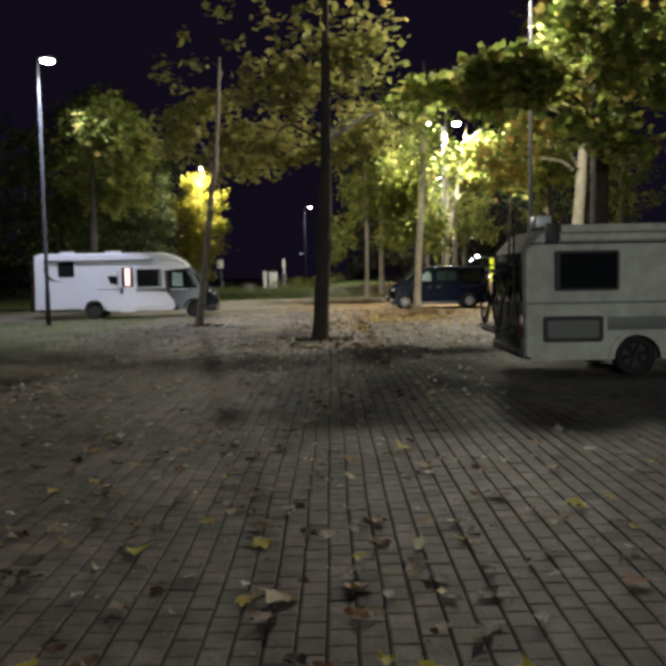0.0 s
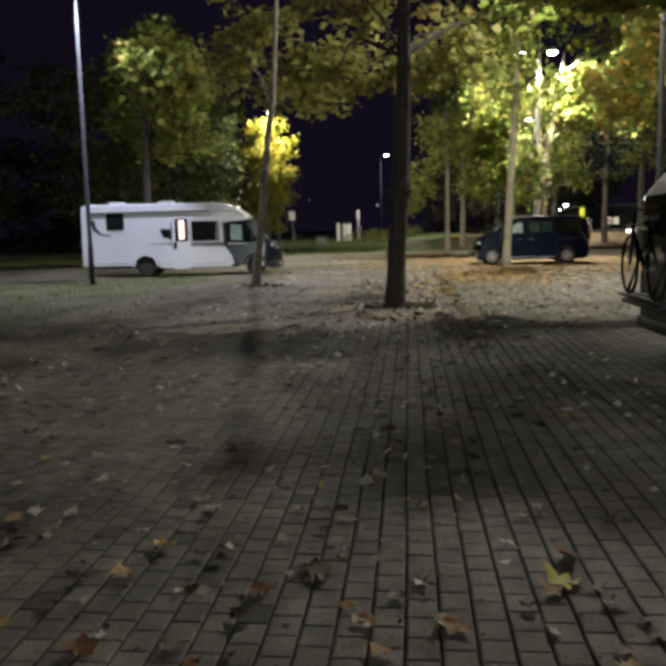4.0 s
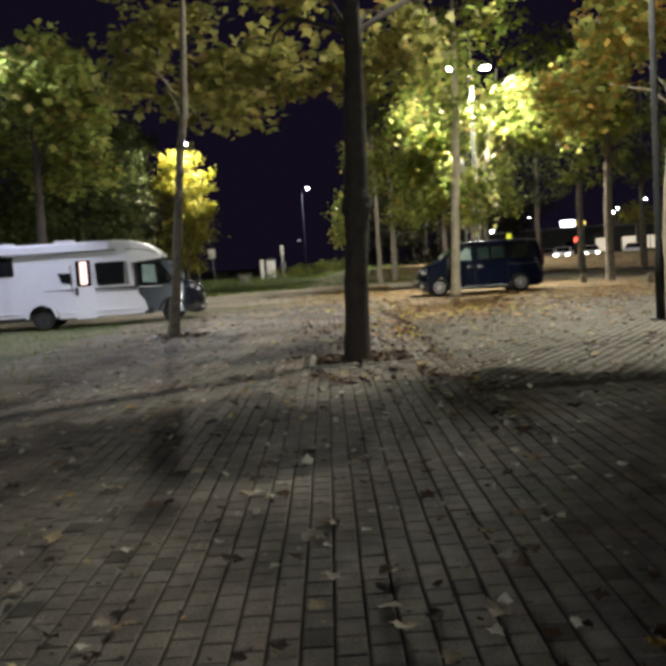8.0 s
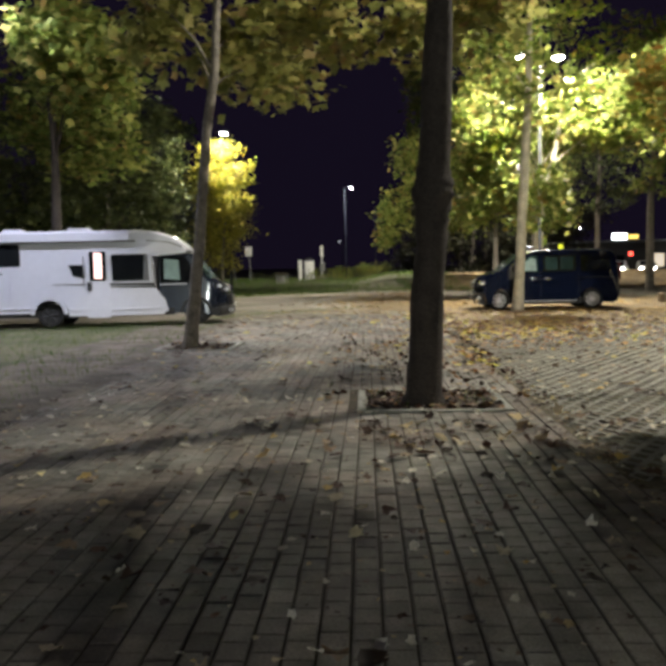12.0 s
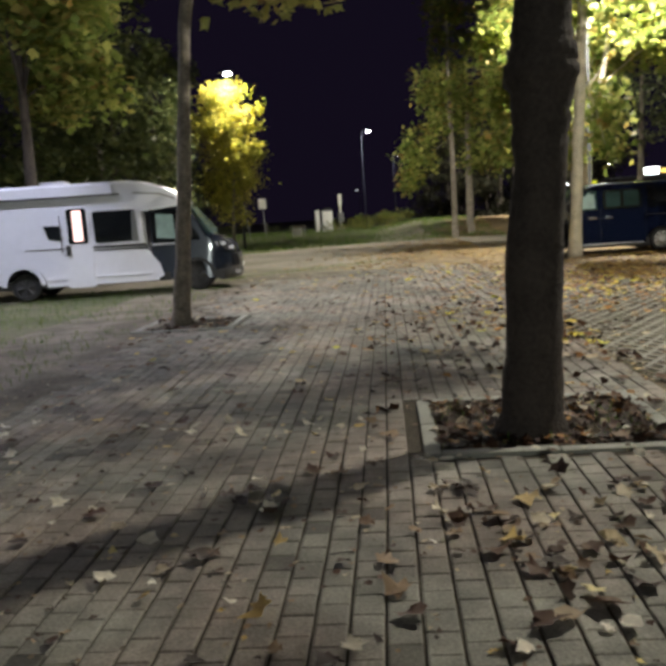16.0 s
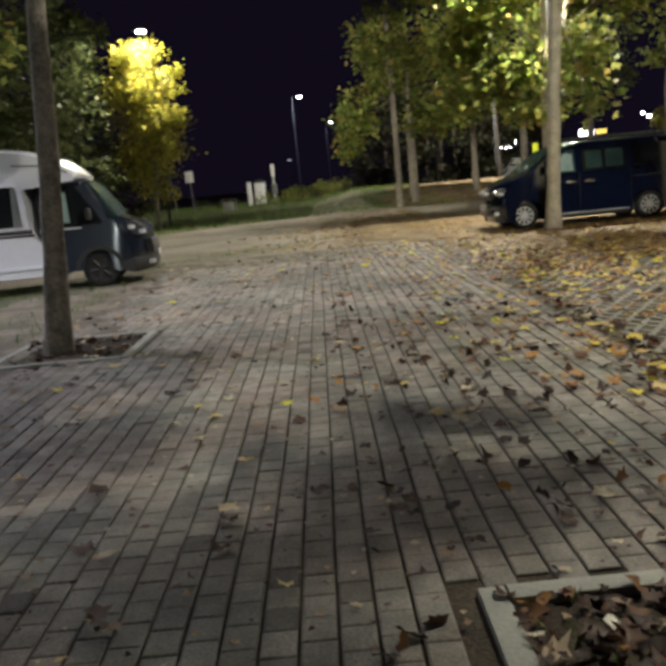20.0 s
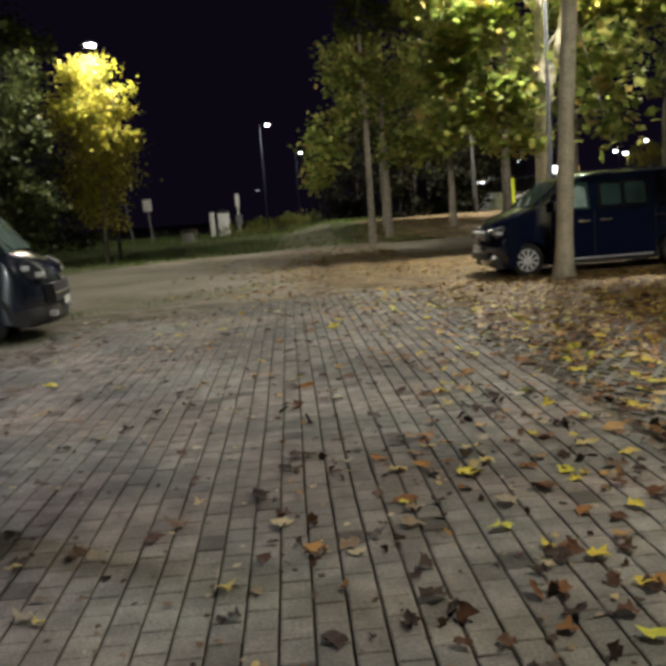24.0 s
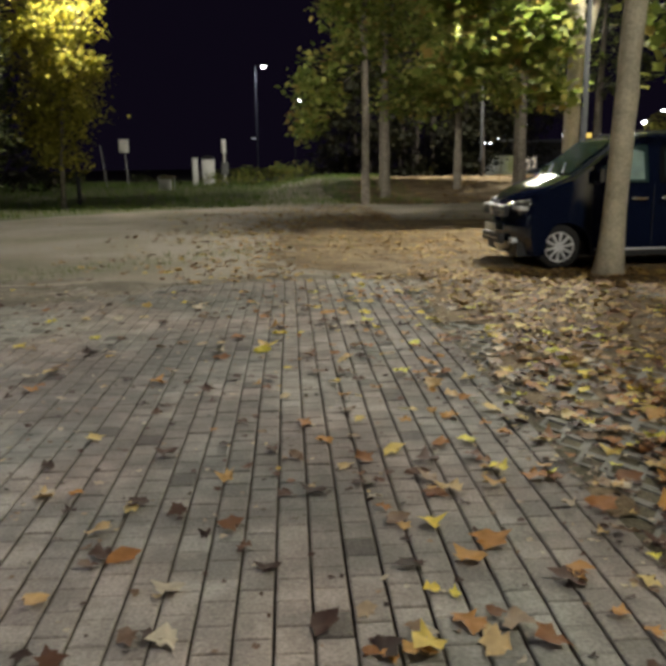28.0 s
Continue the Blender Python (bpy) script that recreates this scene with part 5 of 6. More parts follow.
for i, (x, y, clumps, leaf) in enumerate((
        (-9.7, 35.2, [(-7.6, 30.8, 7.4, 1.2, 1.2, 0.9, 1000), (-7.7, 32.8, 6.7, 1.4, 1.4, 0.9, 1300), (-8.3, 34.6, 7.0, 1.6, 1.6, 1.3, 1600), (-9.4, 36.0, 8.6, 1.7, 1.7, 1.1, 1300), (-9.0, 36.5, 5.4, 1.8, 1.2, 0.9, 1300), (-10.6, 36.6, 6.8, 1.2, 1.4, 1.4, 900)], LEAF_GREEN),
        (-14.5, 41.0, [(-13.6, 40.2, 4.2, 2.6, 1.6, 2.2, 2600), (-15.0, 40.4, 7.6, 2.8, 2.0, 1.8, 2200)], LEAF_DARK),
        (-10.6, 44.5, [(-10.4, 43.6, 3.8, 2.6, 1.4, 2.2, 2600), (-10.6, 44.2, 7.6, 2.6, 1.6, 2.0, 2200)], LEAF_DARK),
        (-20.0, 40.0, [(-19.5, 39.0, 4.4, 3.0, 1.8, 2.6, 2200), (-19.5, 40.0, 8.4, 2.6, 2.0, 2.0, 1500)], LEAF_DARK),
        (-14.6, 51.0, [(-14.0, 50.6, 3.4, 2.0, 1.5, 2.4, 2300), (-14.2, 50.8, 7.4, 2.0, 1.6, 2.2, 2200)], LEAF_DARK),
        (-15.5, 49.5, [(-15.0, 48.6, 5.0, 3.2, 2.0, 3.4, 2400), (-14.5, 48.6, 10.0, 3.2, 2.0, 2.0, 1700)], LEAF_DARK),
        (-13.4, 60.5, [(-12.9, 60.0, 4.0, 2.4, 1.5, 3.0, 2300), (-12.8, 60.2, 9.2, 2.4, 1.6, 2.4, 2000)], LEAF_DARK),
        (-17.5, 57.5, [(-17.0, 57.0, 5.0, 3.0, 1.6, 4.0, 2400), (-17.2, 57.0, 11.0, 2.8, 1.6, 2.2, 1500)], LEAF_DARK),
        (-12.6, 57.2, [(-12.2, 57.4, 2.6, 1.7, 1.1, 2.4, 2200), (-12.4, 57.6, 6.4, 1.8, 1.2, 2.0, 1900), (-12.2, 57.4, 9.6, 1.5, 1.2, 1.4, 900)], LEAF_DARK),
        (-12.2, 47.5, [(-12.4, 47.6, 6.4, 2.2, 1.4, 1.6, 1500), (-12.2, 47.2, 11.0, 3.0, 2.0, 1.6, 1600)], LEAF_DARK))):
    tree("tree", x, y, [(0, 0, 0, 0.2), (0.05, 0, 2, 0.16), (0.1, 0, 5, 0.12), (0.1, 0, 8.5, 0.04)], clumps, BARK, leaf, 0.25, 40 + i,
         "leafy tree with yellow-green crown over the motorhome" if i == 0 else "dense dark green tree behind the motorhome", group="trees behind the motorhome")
for i, (x, y) in enumerate(((14.8, 64.0), (9.6, 58.5), (14.0, 52.0), (17.5, 47.0), (19.0, 56.0))):
    tree("tree", x, y, [(0, 0, 0, 0.22), (0, 0, 4, 0.16), (0.1, 0, 7, 0.1), (0.1, 0, 11, 0.04)],
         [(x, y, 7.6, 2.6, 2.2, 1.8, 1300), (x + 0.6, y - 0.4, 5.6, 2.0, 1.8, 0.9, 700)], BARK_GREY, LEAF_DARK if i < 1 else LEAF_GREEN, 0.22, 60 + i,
         "plane tree with a dark crown in the far row", group="far row of trees")


# ---------------------------------------------------------------- things beyond the road
def upright(name, x, y, label, category):
    return thing(name, pose(x, y, height(x, y)), label, category)


t = upright("bollard_post", -5.96, 79.8, "slender white service post on the grass verge", "post")
part("post_body", box((-0.17, -0.12, -0.05), (0.17, 0.12, 1.75), 0.03), WHITE_SIGN, t)
part("post_cap", box((-0.19, -0.14, 1.75), (0.19, 0.14, 1.82), 0.02), GREY_TRIM, t)
t = upright("service_cabinet", -5.3, 81.8, "white electric service cabinet with a dark hooded top", "cabinet")
part("cabinet_body", box((-0.42, -0.25, -0.05), (0.42, 0.25, 1.7), 0.02), WHITE_SIGN, t)
part("cabinet_door", box((-0.36, -0.265, 0.2), (0.36, -0.25, 1.6), 0.006), WHITE_SIGN, t)
part("hood", slab([(-0.45, 1.7), (0.45, 1.7), (0.36, 1.86), (0.15, 1.96), (-0.15, 1.96), (-0.36, 1.86)], -0.28, 0.28), BLACK, t)
t = upright("sign_post", -4.17, 81.6, "tall white post with small notice boxes", "post")
part("pole", tube([(0, 0, -0.05), (0, 0, 3.0)], [0.07, 0.06], 10), WHITE_SIGN, t)
part("notice_plate", box((-0.14, -0.1, 2.1), (0.14, -0.05, 3.0), 0.01), WHITE_SIGN, t)
part("meter_box", box((-0.2, -0.14, 0.7), (0.25, 0.1, 1.5), 0.03), GREY_TRIM, t)
part("foot", box((-0.3, -0.2, -0.03), (0.3, 0.2, 0.3), 0.02), KERB, t)
t = upright("litter_bin", -6.82, 72.7, "pale concrete litter bin with a flat roof on legs", "bin")
part("bin_body", box((-0.36, -0.28, -0.02), (0.25, 0.28, 0.62), 0.03), KERB, t)
part("roof", box((-0.46, -0.36, 0.74), (0.5, 0.36, 0.78), 0.01), WOOD, t)
for a in (-0.42, 0.46):
    part("leg", box((a - 0.025, -0.03, -0.03), (a + 0.025, 0.03, 0.74)), STEEL, t)
t = upright("traffic_sign", -10.05, 77.5, "rectangular traffic sign on a thin leaning pole", "sign")
part("pole", tube([(0.15, 0, -0.05), (0, 0, 2.9)], [0.035, 0.035], 8), STEEL, t)
part("sign_plate", box((-0.3, -0.05, 2.15), (0.3, -0.03, 2.95), 0.01), WHITE_SIGN, t)
t = upright("traffic_sign", -11.2, 76.5, "small dark sign on a thin pole", "sign")
part("pole", tube([(0.2, 0, -0.05), (-0.1, 0, 2.6)], [0.03, 0.03], 8), STEEL, t)

def shrub(x, y, rx, ry, rz, n, leaf, seed, label):
    t = upright("shrub", x, y, label, "shrub")
    crown(t, [(0, 0, rz * 0.9, rx, ry, rz, n)], leaf, 0.16, seed, 0.35)
    for k in range(5):
        a = k * 1.3
        part("stem", tube([(0.1 * math.cos(a), 0.1 * math.sin(a), -0.05), (0.6 * rx * math.cos(a), 0.6 * ry * math.sin(a), rz * 1.2)], [0.02, 0.006], 5), BARK_GREY, t)


for i, (x, y, a, b, c, n) in enumerate(((-2.6, 78.5, 1.3, 1.0, 0.6, 500), (-0.4, 79.5, 1.5, 1.0, 0.7, 600), (-4.4, 77.6, 0.9, 0.8, 0.45, 300), (0.6, 83.0, 1.6, 1.0, 0.7, 500), (-8.6, 80.0, 1.6, 1.0, 0.4, 300), (-13.0, 74.0, 1.8, 1.0, 0.5, 350))):
    shrub(x, y, a, b, c, n, LEAF_GREEN if i < 4 else LEAF_DARK, 90 + i, "low green shrub on the verge beyond the road")

# woods that close the view behind the far row of trees, leaves darkened to look unlit
rng = np.random.default_rng(77)
woods = tagged(new("far_woods"), "woods behind the far row of trees, night darkness put into the leaf colour", "woods", kind="stuff")
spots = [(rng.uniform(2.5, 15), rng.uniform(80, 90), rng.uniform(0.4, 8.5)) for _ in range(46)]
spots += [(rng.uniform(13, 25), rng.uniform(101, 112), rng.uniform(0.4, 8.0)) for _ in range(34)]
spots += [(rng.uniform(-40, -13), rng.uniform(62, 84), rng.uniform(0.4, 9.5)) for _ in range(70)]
crown(woods, [(x, y, z, 2.2, 1.3, 1.5, 330) for x, y, z in spots], LEAF_NIGHT_SHADE, 0.34, 78, 0.7)
for k in range(26):
    x, y = (rng.uniform(3, 15), rng.uniform(79, 88)) if k < 13 else (rng.uniform(13, 24), rng.uniform(101, 110))
    part("trunk", tube([(x, y, -0.2), (x + rng.uniform(-0.3, 0.3), y, 7.5)], [0.16, 0.07], 8), BARK, woods)

# the kiosk under a canopy, and what is lit round it
t = upright("kiosk", 16.9, 90.0, "small white kiosk under a canopy at the far road", "kiosk")
part("wall", box((-1.3, 0, -0.3), (1.2, 1.6, 2.1), 0.02), CLOTH, t)
part("counter", box((-1.5, -0.4, 0.3), (1.3, 0.0, 0.45), 0.02), WHITE_SIGN, t)
part("canopy", slab([(-1.8, 3.1), (1.8, 3.3), (1.8, 3.42), (-1.8, 3.22)], -1.2, 1.8), GREY_TRIM, t)
for a in (-1.1, -0.4, 0.3):
    part("window", box((a, -0.02, 0.9), (a + 0.5, 0.02, 1.8), 0.02), WHITE_SIGN, t)
part("canopy_post", tube([(1.6, -0.8, -0.3), (1.6, -0.8, 3.2)], [0.24, 0.24], 10), glow("lit_yellow_column", (0.80, 0.85, 0.05), 0.6), t, "yellow lit column")
part("awning_light", box((-1.7, -1.15, 3.0), (-0.6, -1.1, 3.08), 0.01), FAR_GLOW, t, "lit strip lamp")


def far_lamp(x, y, z, r, colour):
    t = upright("street_lamp", x, y, "distant lit street lamp on a dark pole", "street lamp")
    tagged(t, group="street lamps")
    g = height(x, y)
    part("pole", tube([(0, 0, -0.1), (0, 0, z - g + 0.1)], [0.08, 0.05], 8), POLE, t)
    part("arm", tube([(0, 0, z - g + 0.1), (-0.5, 0, z - g + 0.14)], [0.04, 0.03], 6), POLE, t)
    hd = part("lamp_head", box((-0.5 - r, -0.2, z - g + 0.02), (-0.5 + r, 0.2, z - g + 0.16), 0.03), POLE, t)
    part("lens", tube([(-0.5, 0, z - g - 0.12), (-0.5, 0, z - g + 0.015)], [r * 0.8, r], 12), colour, hd, "glowing lens")


for x, y, z, r in ((44.5, 130, 7.0, 0.24), (48.8, 130, 8.1, 0.24), (-4.9, 150, 5.9, 0.3), (30.5, 128, 6.4, 0.2), (17.5, 92.5, 3.7, 0.2), (33.0, 100, 5.2, 0.22)):
    far_lamp(x + 0.5, y, z, r, DIM_GLOW if x < 0 else FAR_GLOW)

tree("tree", 36.2, 101.4, [(0, 0, 0, 0.14), (0, 0, 3, 0.1), (0, 0, 6, 0.03)], [(34.9, 100.3, 5.0, 1.6, 1.1, 1.3, 900), (37.2, 101.0, 4.6, 1.4, 1.1, 1.2, 500)],
     BARK_GREY, LEAF_YELLOW, 0.24, 24, "small yellow tree round a lamp on the far street", group="far row of trees", low=2.0)

# a low shop with a lit sign on the far street
t = upright("shop_building", 36.0, 132.0, "low shop with a lit white sign and bright windows", "building")
part("wall", box((-13, 0, -1), (22, 8, 4.2), 0.05), RENDER_WALL, t)
part("roof", box((-13.4, -0.5, 4.2), (22.4, 8.3, 4.5), 0.03), GREY_TRIM, t)
part("sign", box((0.2, -0.6, 4.6), (2.3, -0.4, 5.5), 0.03), glow("lit_sign", (0.92, 0.97, 1.0), 6), t, "white lit sign box")
part("sign", box((2.6, -0.6, 4.7), (4.0, -0.4, 5.3), 0.03), glow("lit_yellow_sign", (1.0, 0.7, 0.15), 1.2), t, "amber lit sign")
for a in (-9.5, -5.5, 5.5, 9.5, 13.5):
    w = part("window", box((a, -0.06, 0.4), (a + 2.6, 0.02, 2.6), 0.02), GREY_TRIM, t)
    part("pane", box((a + 0.12, -0.09, 0.52), (a + 2.48, -0.065, 2.48)), glow("lit_shop_window", (1.0, 0.86, 0.66), 0.5), w)
part("door", box((1.0, -0.08, -0.2), (2.2, 0.02, 2.3), 0.02), GLASS, t)
t = upright("stop_light", 27.0, 95.0, "red signal light on a post", "traffic light")
part("pole", tube([(0, 0, -0.2), (0, 0, 2.2)], [0.06, 0.05], 8), POLE, t)
part("signal_box", box((-0.2, -0.15, 1.6), (0.2, 0.15, 2.5), 0.03), BLACK, t)
part("red_lens", box((-0.15, -0.18, 2.0), (0.15, -0.15, 2.35), 0.02), TAIL_GLOW, t)
for x, y in ((10.3, 40.2), (11.9, 37.4)):
    t = thing("wooden_bollard", pose(x, y, 0), "short dark wooden bollard among fallen leaves", "bollard", "wooden bollards")
    part("stump", tube([(0, 0, -0.1), (0, 0, 0.34), (0, 0, 0.38)], [0.13, 0.12, 0.09], 12), WOOD, t)


def far_car(x, y, rz, colour, lit):
    """A parked car far off, three quarters from the front, with its lights on."""
    t = thing("car", pose(x, y, height(x, y), 0, 0, rz), "distant parked car with its lights on", "car", "distant cars")
    prof = [(-0.8, 0.3), (-0.42, 0.25)] + arch(0.0, 0.34, 0.28) + [(0.4, 0.22), (2.2, 0.22)] + arch(2.6, 0.34, 0.28) + [(3.0, 0.25), (3.4, 0.35), (3.42, 0.8), (3.2, 1.0), (2.7, 1.42), (1.3, 1.47), (0.75, 1.4), (0.0, 0.98), (-0.7, 0.8), (-0.85, 0.6)]
    part("body", hull(prof, 1.75, 0.06, lean=lambda z: 0.22 * max(0, z - 0.9)), colour, t)
    part("side_window", slab([(0.35, 0.98), (2.8, 0.98), (2.5, 1.36), (0.85, 1.36)], 0.0, 0.03, lean=lambda z: 0.22 * max(0, z - 0.9) - 0.005), GLASS, t)
    bm = bmesh.new()
    bm.faces.new([bm.verts.new(p) for p in ((0.0, 0.16, 1.0), (0.0, 1.59, 1.0), (0.74, 1.5, 1.41), (0.74, 0.25, 1.41))])
    bmesh.ops.solidify(bm, geom=bm.faces, thickness=0.02)
    part("windscreen", bm, GLASS, t)
    for q in (0.12, 1.33):
        part("headlight", box((-0.84, q, 0.55), (-0.70, q + 0.3, 0.72), 0.03), HEAD_GLOW if lit else LENS, t, "lit headlight")
        part("tail_light", box((3.38, q, 0.6), (3.45, q + 0.3, 0.8), 0.02), TAIL_GLOW, t, "red tail light")
    for xx in (0.0, 2.6):
        wheel(t, xx, 0.31, 0.31, 0.03, False, ALLOY, 7)
        wheel(t, xx, 0.31, 0.31, 1.72, True, ALLOY, 7)


for x, y, rz, colour, lit in ((25.0, 90.0, 68, WHITE_PAINT, True), (28.3, 91.0, 75, CREAM_PAINT, True), (31.5, 88.0, 60, WHITE_PAINT, False), (22.0, 94.0, 20, GREY_TRIM, False)):
    far_car(x, y, rz, colour, lit)


# ---------------------------------------------------------------- leaves on the ground, grass
def lobed(seed):
    """A fallen plane leaf: five broad lobes, its rim curled up unevenly."""
    r = random.Random(seed)
    out = [(0, -0.05, 0.03)]
    for k, (ang, rad) in enumerate(((-105, 0.34), (-70, 0.27), (-35, 0.50), (-8, 0.33), (20, 0.56), (52, 0.36), (90, 0.66), (128, 0.36), (160, 0.56), (188, 0.33), (215, 0.50), (250, 0.27))):
        a = radians(ang + r.uniform(-9, 9))
        rad *= r.uniform(0.75, 1.2)
        out.append((rad * math.cos(a), rad * math.sin(a), r.uniform(-0.05, 0.55) * rad * (1 if k % 2 else 0.9)))
    return out


LOBED_TRIS = [(0, k, k % 12 + 1) for k in range(1, 13)]


def litter(name, rng, spots, size, material, label, z=0.010, curl=0.14):
    n = len(spots)
    p = np.column_stack([spots, np.array([height(x, y) for x, y in spots]) + z + rng.uniform(0, 0.010, n)])
    sizes = size * rng.uniform(0.5, 1.3, n)
    rot = turns(rng, n, curl) * (1 - 0.35 * rng.uniform(0, 1, (n, 1, 1)) * np.array((0, 1, 0)))
    verts, tris, base = [], [], 0
    for q in range(6):
        pick = np.arange(q, n, 6)
        t = np.array(lobed(q))
        v = np.einsum("nij,kj->nki", rot[pick], t) * sizes[pick][:, None, None] + p[pick][:, None, :]
        verts.append(v.reshape(-1, 3))
        tris.append((np.array(LOBED_TRIS)[None] + (np.arange(len(pick)) * len(t))[:, None, None] + base).reshape(-1, 3))
        base += len(pick) * len(t)
    ob = quick_mesh(name, np.concatenate(verts), np.concatenate(tris), material, smooth=True)
    return tagged(ob, label, "leaves", kind="stuff")


rng = np.random.default_rng(21)
n = 1400
s = np.column_stack([rng.uniform(-4.3, 1.9, n), rng.uniform(1.5, 36, n)])
litter("fallen_leaves", rng, s, 0.115, FALLEN_DULL, "scattered dry brown and beige leaves on the paving")
n = 90
s = np.column_stack([rng.uniform(-2.0, 4.0, n), rng.uniform(2.5, 8.0, n)])
litter("fallen_leaves", rng, s, 0.15, FALLEN, "large yellow and orange leaves on the shaded paving")
n = 100
s = np.column_stack([rng.uniform(-4.2, 1.6, n), 23 + 14 * rng.uniform(0, 1, n)])
litter("fallen_leaves", rng, s, 0.12, FALLEN, "yellow and orange leaves scattered on the paving")
n = 300
s = np.column_stack([1.7 - np.abs(rng.normal(0, 0.9, n)), rng.uniform(23, 37, n)])
litter("fallen_leaves", rng, s, 0.125, FALLEN, "yellow and orange leaves along the paving's edge")
n = 1900
s = np.column_stack([rng.uniform(1.6, 9, n), 33 - 18 * rng.uniform(0, 1, n) ** 1.6])
litter("fallen_leaves", rng, s, 0.12, FALLEN_DULL, "fallen leaves on the concrete lattice", z=0.0)
n = 1500
s = np.column_stack([1.75 + np.abs(rng.normal(0, 2.6, n)), rng.normal(30.0, 2.2, n)])
litter("fallen_leaves", rng, s, 0.125, FALLEN, "orange and yellow leaves on the concrete lattice", z=0.0)
n = 420
s = np.column_stack([1.8 - 2.6 * rng.uniform(0, 1, n) ** 1.5, rng.uniform(20.2, 28, n)])
litter("fallen_leaves", rng, s, 0.085, FALLEN_DARK, "dark curled leaves on the paving past the tree pit", z=0.014, curl=0.6)
n = 110
s = np.column_stack([rng.normal(0.5, 0.75, n), rng.normal(18.2, 0.6, n)])
litter("fallen_leaves", rng, s, 0.125, FALLEN_DULL, "dark curled leaves drifted before the tree pit", z=0.012, curl=0.5)
n = 12000
s = np.column_stack([1.9 + np.abs(rng.normal(0, 5.0, n)), rng.normal(38.5, 4.2, n)])
s = s[(s[:, 1] < 52) & (s[:, 1] > 29.5)]
litter("leaf_carpet", rng, s, 0.115, CARPET, "carpet of orange-brown leaves round the van", z=0.008)
n = 5200
s = np.column_stack([3.2 - np.abs(rng.normal(0, 2.6, n)), rng.normal(44, 6.0, n)])
s = s[s[:, 1] > 36.5]
litter("leaf_carpet", rng, s, 0.12, CARPET, "loose orange leaves strewn over the gravel road", z=0.006)
n = 2600
s = np.column_stack([rng.uniform(4, 22, n), rng.uniform(58, 72, n)])
litter("leaf_carpet", rng, s, 0.2, CARPET, "brown leaves covering the bank beyond the road", z=0.0)
n = 650
s = np.column_stack([rng.uniform(-4.4, 3.0, n), rng.uniform(2.0, 21, n)])
litter("fallen_leaves", rng, s, 0.085, FALLEN_PALE, "small pale curled leaves on the shaded paving", z=0.014, curl=0.5)
n = 5200
s = np.column_stack([rng.uniform(-4.3, 1.6, n), rng.uniform(1.2, 37, n)])
litter("leaf_crumbs", rng, s, 0.034, FALLEN_DULL, "crumbs of dry leaves and dirt on the paving", z=0.003, curl=0.2)
n = 2600
s = np.column_stack([np.where(rng.uniform(0, 1, n) < 0.5, PAVE[2] + 0.05, rng.uniform(-4.0, 1.5, n)) + rng.normal(0, 0.12, n), rng.uniform(14, 37, n)])
litter("leaf_crumbs", rng, s, 0.045, FALLEN_DULL, "broken leaf pieces in the paving's joints and edge", z=0.003, curl=0.2)
for pit in (PIT_A, PIT_B):
    n = 420 if pit == PIT_B else 90
    s = np.column_stack([rng.uniform(pit[0], pit[2], n), rng.uniform(pit[1], pit[3], n)])
    litter("leaf_litter", rng, s, 0.09, FALLEN_DARK, "dark rotting leaves over the earth of the tree pit", z=0.012, curl=0.5)
    n = 70 if pit == PIT_B else 40
    s = np.column_stack([rng.uniform(pit[0], pit[2], n), rng.uniform(pit[1], pit[3], n)])
    litter("leaf_litter", rng, s, 0.115, FALLEN_DULL, "leaf litter in the tree pit", z=0.015, curl=0.5)

BLADE_T = [(-0.06, 0, 0), (0.06, 0, 0), (0.02, 0.12, 0.6), (0.0, 0.35, 1.0)]
BLADE_TRIS = [(0, 1, 2), (0, 2, 3)]


def grass(rng, spots, size, label):
    n = len(spots)
    p = np.column_stack([spots, np.array([height(x, y) for x, y in spots])])
    ob = scatter("grass", BLADE_T, BLADE_TRIS, p, turns(rng, n, 0.3), size * rng.uniform(0.5, 1.4, n), BLADE)
    return tagged(ob, label, "grass", kind="stuff")


n = 26000
s = np.column_stack([rng.uniform(-24, 6, n), rng.uniform(44, 92, n)])
keep = [y > along(ROAD_FAR, x) + 0.1 - 0.6 * rng.uniform() for x, y in s]
grass(rng, s[np.array(keep)], 0.2, "rough green grass on the verge beyond the road")
n = 12000
s = np.column_stack([rng.uniform(-16, -4.4, n), rng.uniform(14, 37, n)])
keep = [y < along(ROAD_NEAR, x) and noise.noise((x * 0.5, y * 0.5, 0)) > -0.25 for x, y in s]
grass(rng, s[np.array(keep)], 0.085, "short worn grass beside the paving")
n = 1500
k = rng.uniform(0, 1, n)
s = np.column_stack([-6 + 8.0 * k + rng.normal(0, 0.5, n), 35.5 + 8.0 * k + rng.normal(0, 0.35, n)])
grass(rng, s, 0.06, "thin strip of grass between the wheel tracks")

n = 420
s = np.column_stack([rng.uniform(PIT_B[0], PIT_B[2], n), rng.uniform(PIT_B[1], PIT_B[3], n)])
keep = [noise.noise((x * 2.5, y * 2.5, 3)) > 0.02 for x, y in s]
grass(rng, s[np.array(keep)], 0.06, "tufts of weeds in the tree pit")

# ---------------------------------------------------------------- concrete lattice slabs
SX, SY = 0.40, 0.60


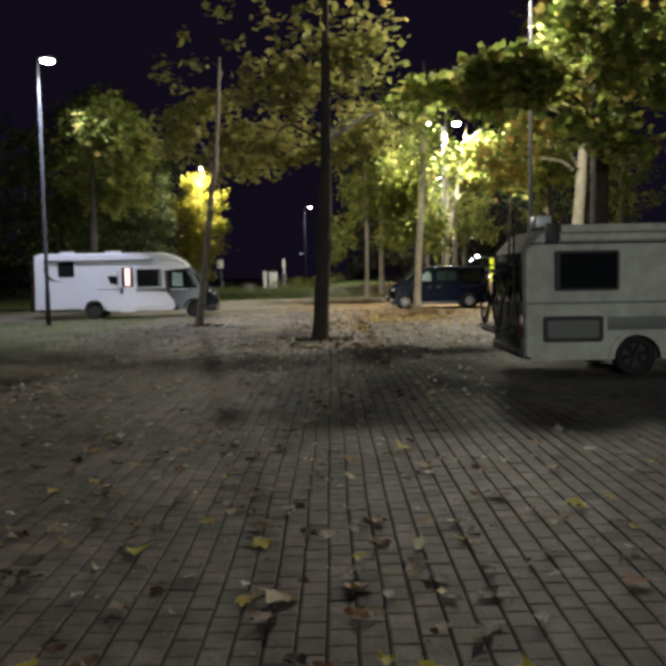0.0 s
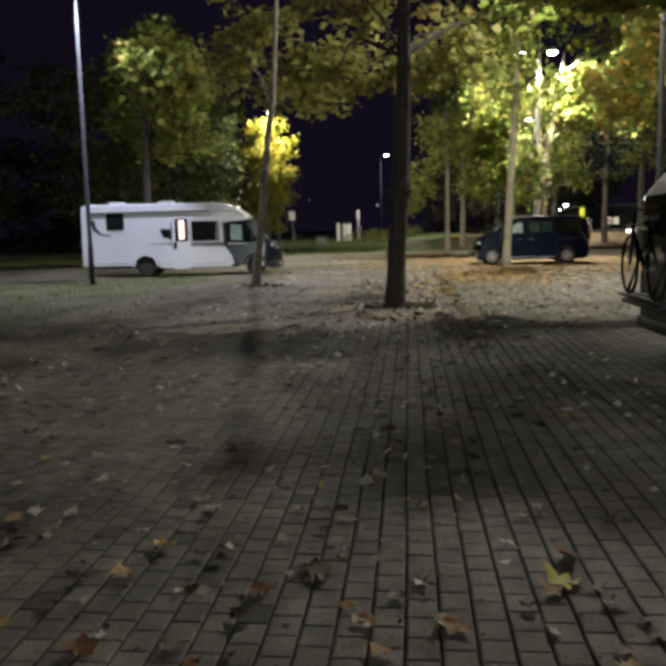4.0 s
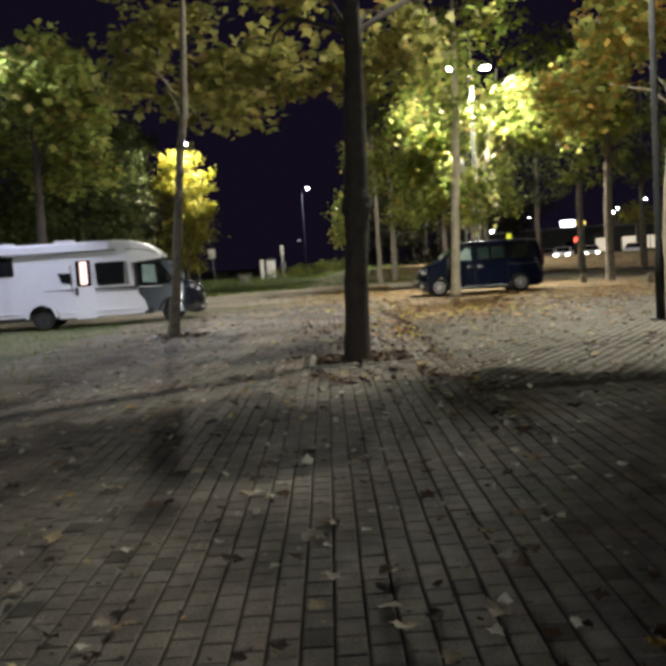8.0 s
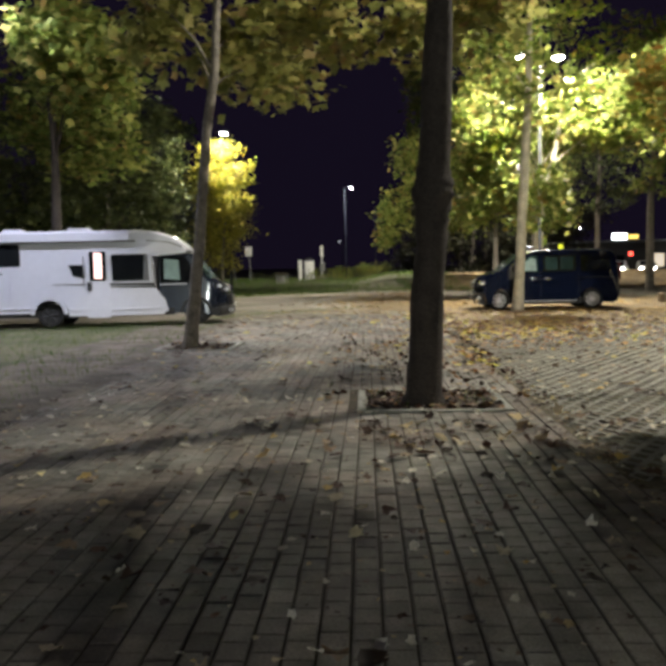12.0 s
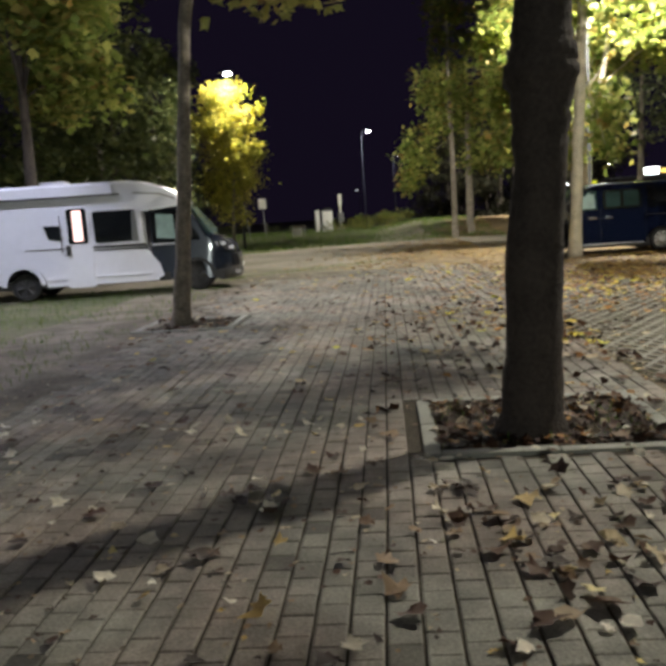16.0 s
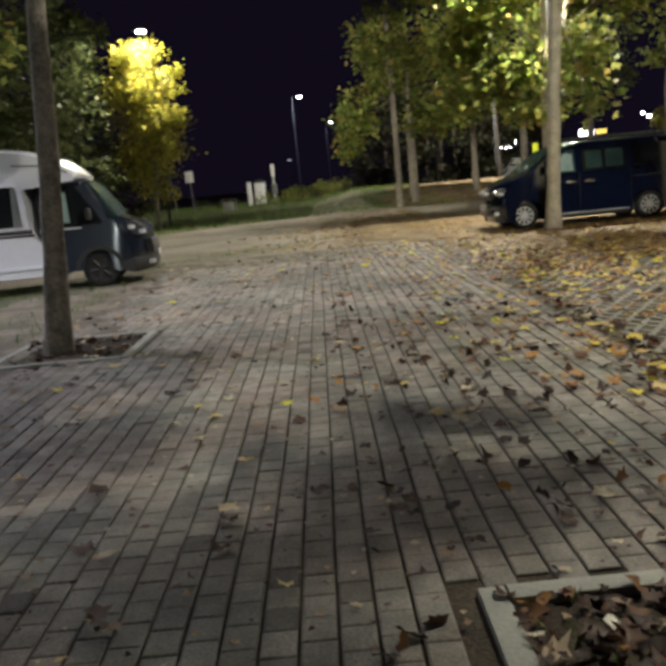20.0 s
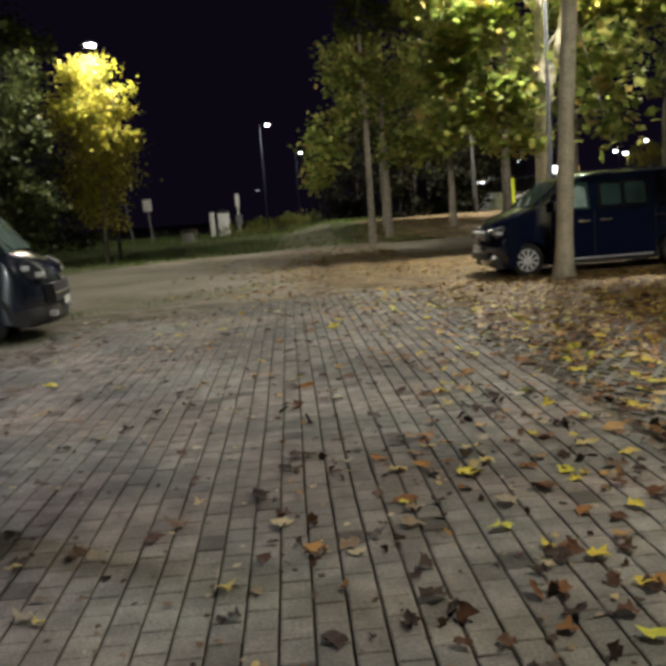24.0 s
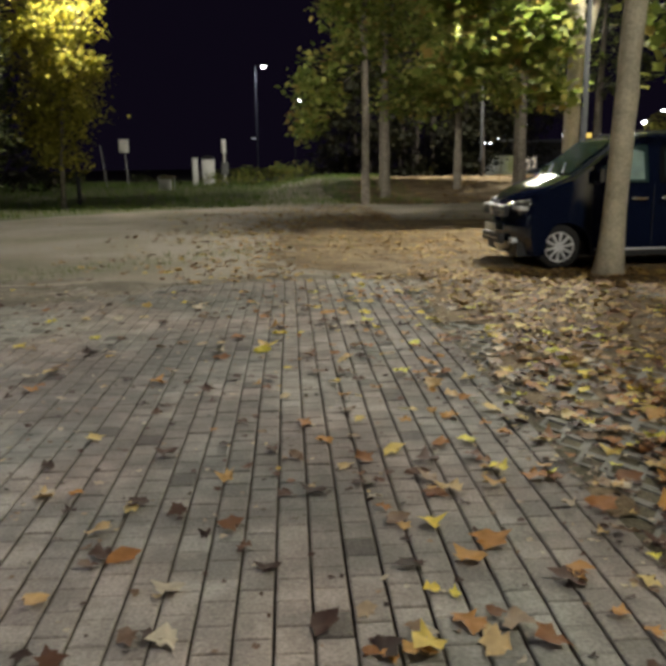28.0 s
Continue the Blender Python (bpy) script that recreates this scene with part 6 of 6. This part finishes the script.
def lattice(nx, ny, x0, y0, dx, dy):
    """Diamond holes in a slab: each cell is a ring of four bars with inner walls."""
    v, f = [], []
    for j in range(ny):
        for i in range(nx):
            cx, cy = x0 + (i + 0.5) * dx, y0 + (j + 0.5) * dy
            for ccx, ccy in ((cx, cy), (cx + dx / 2, cy + dy / 2)):
                b = len(v)
                for q, z in ((1.0, 0.0), (0.70, 0.0), (0.66, -0.024)):
                    v += [(ccx - dx / 2 * q, ccy, z), (ccx, ccy - dy / 2 * q, z), (ccx + dx / 2 * q, ccy, z), (ccx, ccy + dy / 2 * q, z)]
                for k in range(4):
                    m = (k + 1) % 4
                    f += [(b + k, b + m, b + 4 + m, b + 4 + k), (b + 4 + k, b + 4 + m, b + 8 + m, b + 8 + k)]
    return v, f


sv, sf = lattice(2, 2, -SX / 2, -SY / 2, SX / 2, SY / 2)
slab_mesh = bpy.data.meshes.new("grid_slab")
slab_mesh.from_pydata(sv, [], sf)
slab_mesh.materials.append(GRID)
for j in range(34):
    for i in range(7):
        ob = new("grid_slab", slab_mesh)
        ob.parent = grid_bed
        ob.location = (PAVE[2] + 0.03 + SX * (i + 0.5), 16.7 + SY * (j + 0.5), -0.006 + random.uniform(-0.004, 0.004))
x_end = PAVE[2] + 0.03 + 7 * SX
far_v, far_f = [], []
for a, b, c, d in ((x_end, 16.7, 9.2, 37.0),):
    nx, ny = int((c - a) / 0.2), int((d - b) / 0.3)
    v, f = lattice(nx, ny, a, b, 0.2, 0.3)
    o = len(far_v)
    far_v += [(x, y, z - 0.006) for x, y, z in v]
    far_f += [tuple(q + o for q in t) for t in f]
tagged(quick_mesh("grid_slabs", far_v, far_f, GRID, grid_bed), "concrete lattice slabs with earth-filled diamonds", kind="stuff")

# ---------------------------------------------------------------- paving blocks
PX, PY, CH = 0.136, 0.157, 0.008


def block():
    a, b = (PX - 0.013) / 2, (PY - 0.004) / 2
    v = [(-a, -b, -0.015), (a, -b, -0.015), (a, b, -0.015), (-a, b, -0.015), (-a, -b, -0.004), (a, -b, -0.004), (a, b, -0.004), (-a, b, -0.004),
         (-a + CH, -b + 0.005, 0), (a - CH, -b + 0.005, 0), (a - CH, b - 0.005, 0), (-a + CH, b - 0.005, 0)]
    f = [(8, 9, 10, 11)]
    for k in range(4):
        m = (k + 1) % 4
        f += [(k, m, 4 + m, 4 + k), (4 + k, 4 + m, 8 + m, 8 + k)]
    return v, f


bv, bf = block()
one = bpy.data.meshes.new("paving_block")
one.from_pydata(bv, [], bf)
one.materials.append(PAVER_ONE)
rng = np.random.default_rng(8)
cols, rows = int((PAVE[2] - PAVE[0]) / PX), int((PAVE[3] - PAVE[1]) / PY)
places, picked = [], 0
for i in range(-33, cols):
    x = PAVE[2] - 0.004 - PX * (i + 0.5)
    off = (0.5 if i % 2 else 0.0) + rng.uniform(-0.08, 0.08)
    for j in range(rows):
        y = PAVE[1] + PY * (j + 0.5 + off)
        if y > (PAVE[3] if i >= 0 else 16.5) - 0.08:
            continue
        if any(p[0] - 0.15 < x < p[2] + 0.15 and p[1] - 0.16 < y < p[3] + 0.16 for p in (PIT_A, PIT_B)):
            continue
        z = rng.normal(0, 0.0014) + 0.006 * noise.noise((x * 0.9, y * 0.9, 3.0))
        if -1.0 < x < 1.2 and 27.4 < y < 30.2 and picked < 300:
            ob = new("paving_block", one)
            ob.parent = pavement
            ob.location, ob.rotation_euler = (x + 0.011 * noise.noise((i * 0.12, y * 0.55, 7.0)), y, z), (rng.normal(0, 0.003), rng.normal(0, 0.003), rng.normal(0, 0.01))
            picked += 1
        else:
            places.append((x + 0.011 * noise.noise((i * 0.12, y * 0.55, 7.0)), y, z))
places = np.array(places)
n = len(places)
v = np.einsum("nij,kj->nki", np.eye(3)[None] + np.array([[[0, -c, b], [c, 0, -a], [-b, a, 0]] for a, b, c in rng.normal(0, 0.005, (n, 3))]), np.array(bv)) + places[:, None, :]
f = np.array(bf)[None] + (np.arange(n) * len(bv))[:, None, None]
tagged(quick_mesh("paving_blocks", v.reshape(-1, 3), f.reshape(-1, 4), PAVER_ALL, pavement), "small grey concrete paving blocks in rows", kind="stuff")
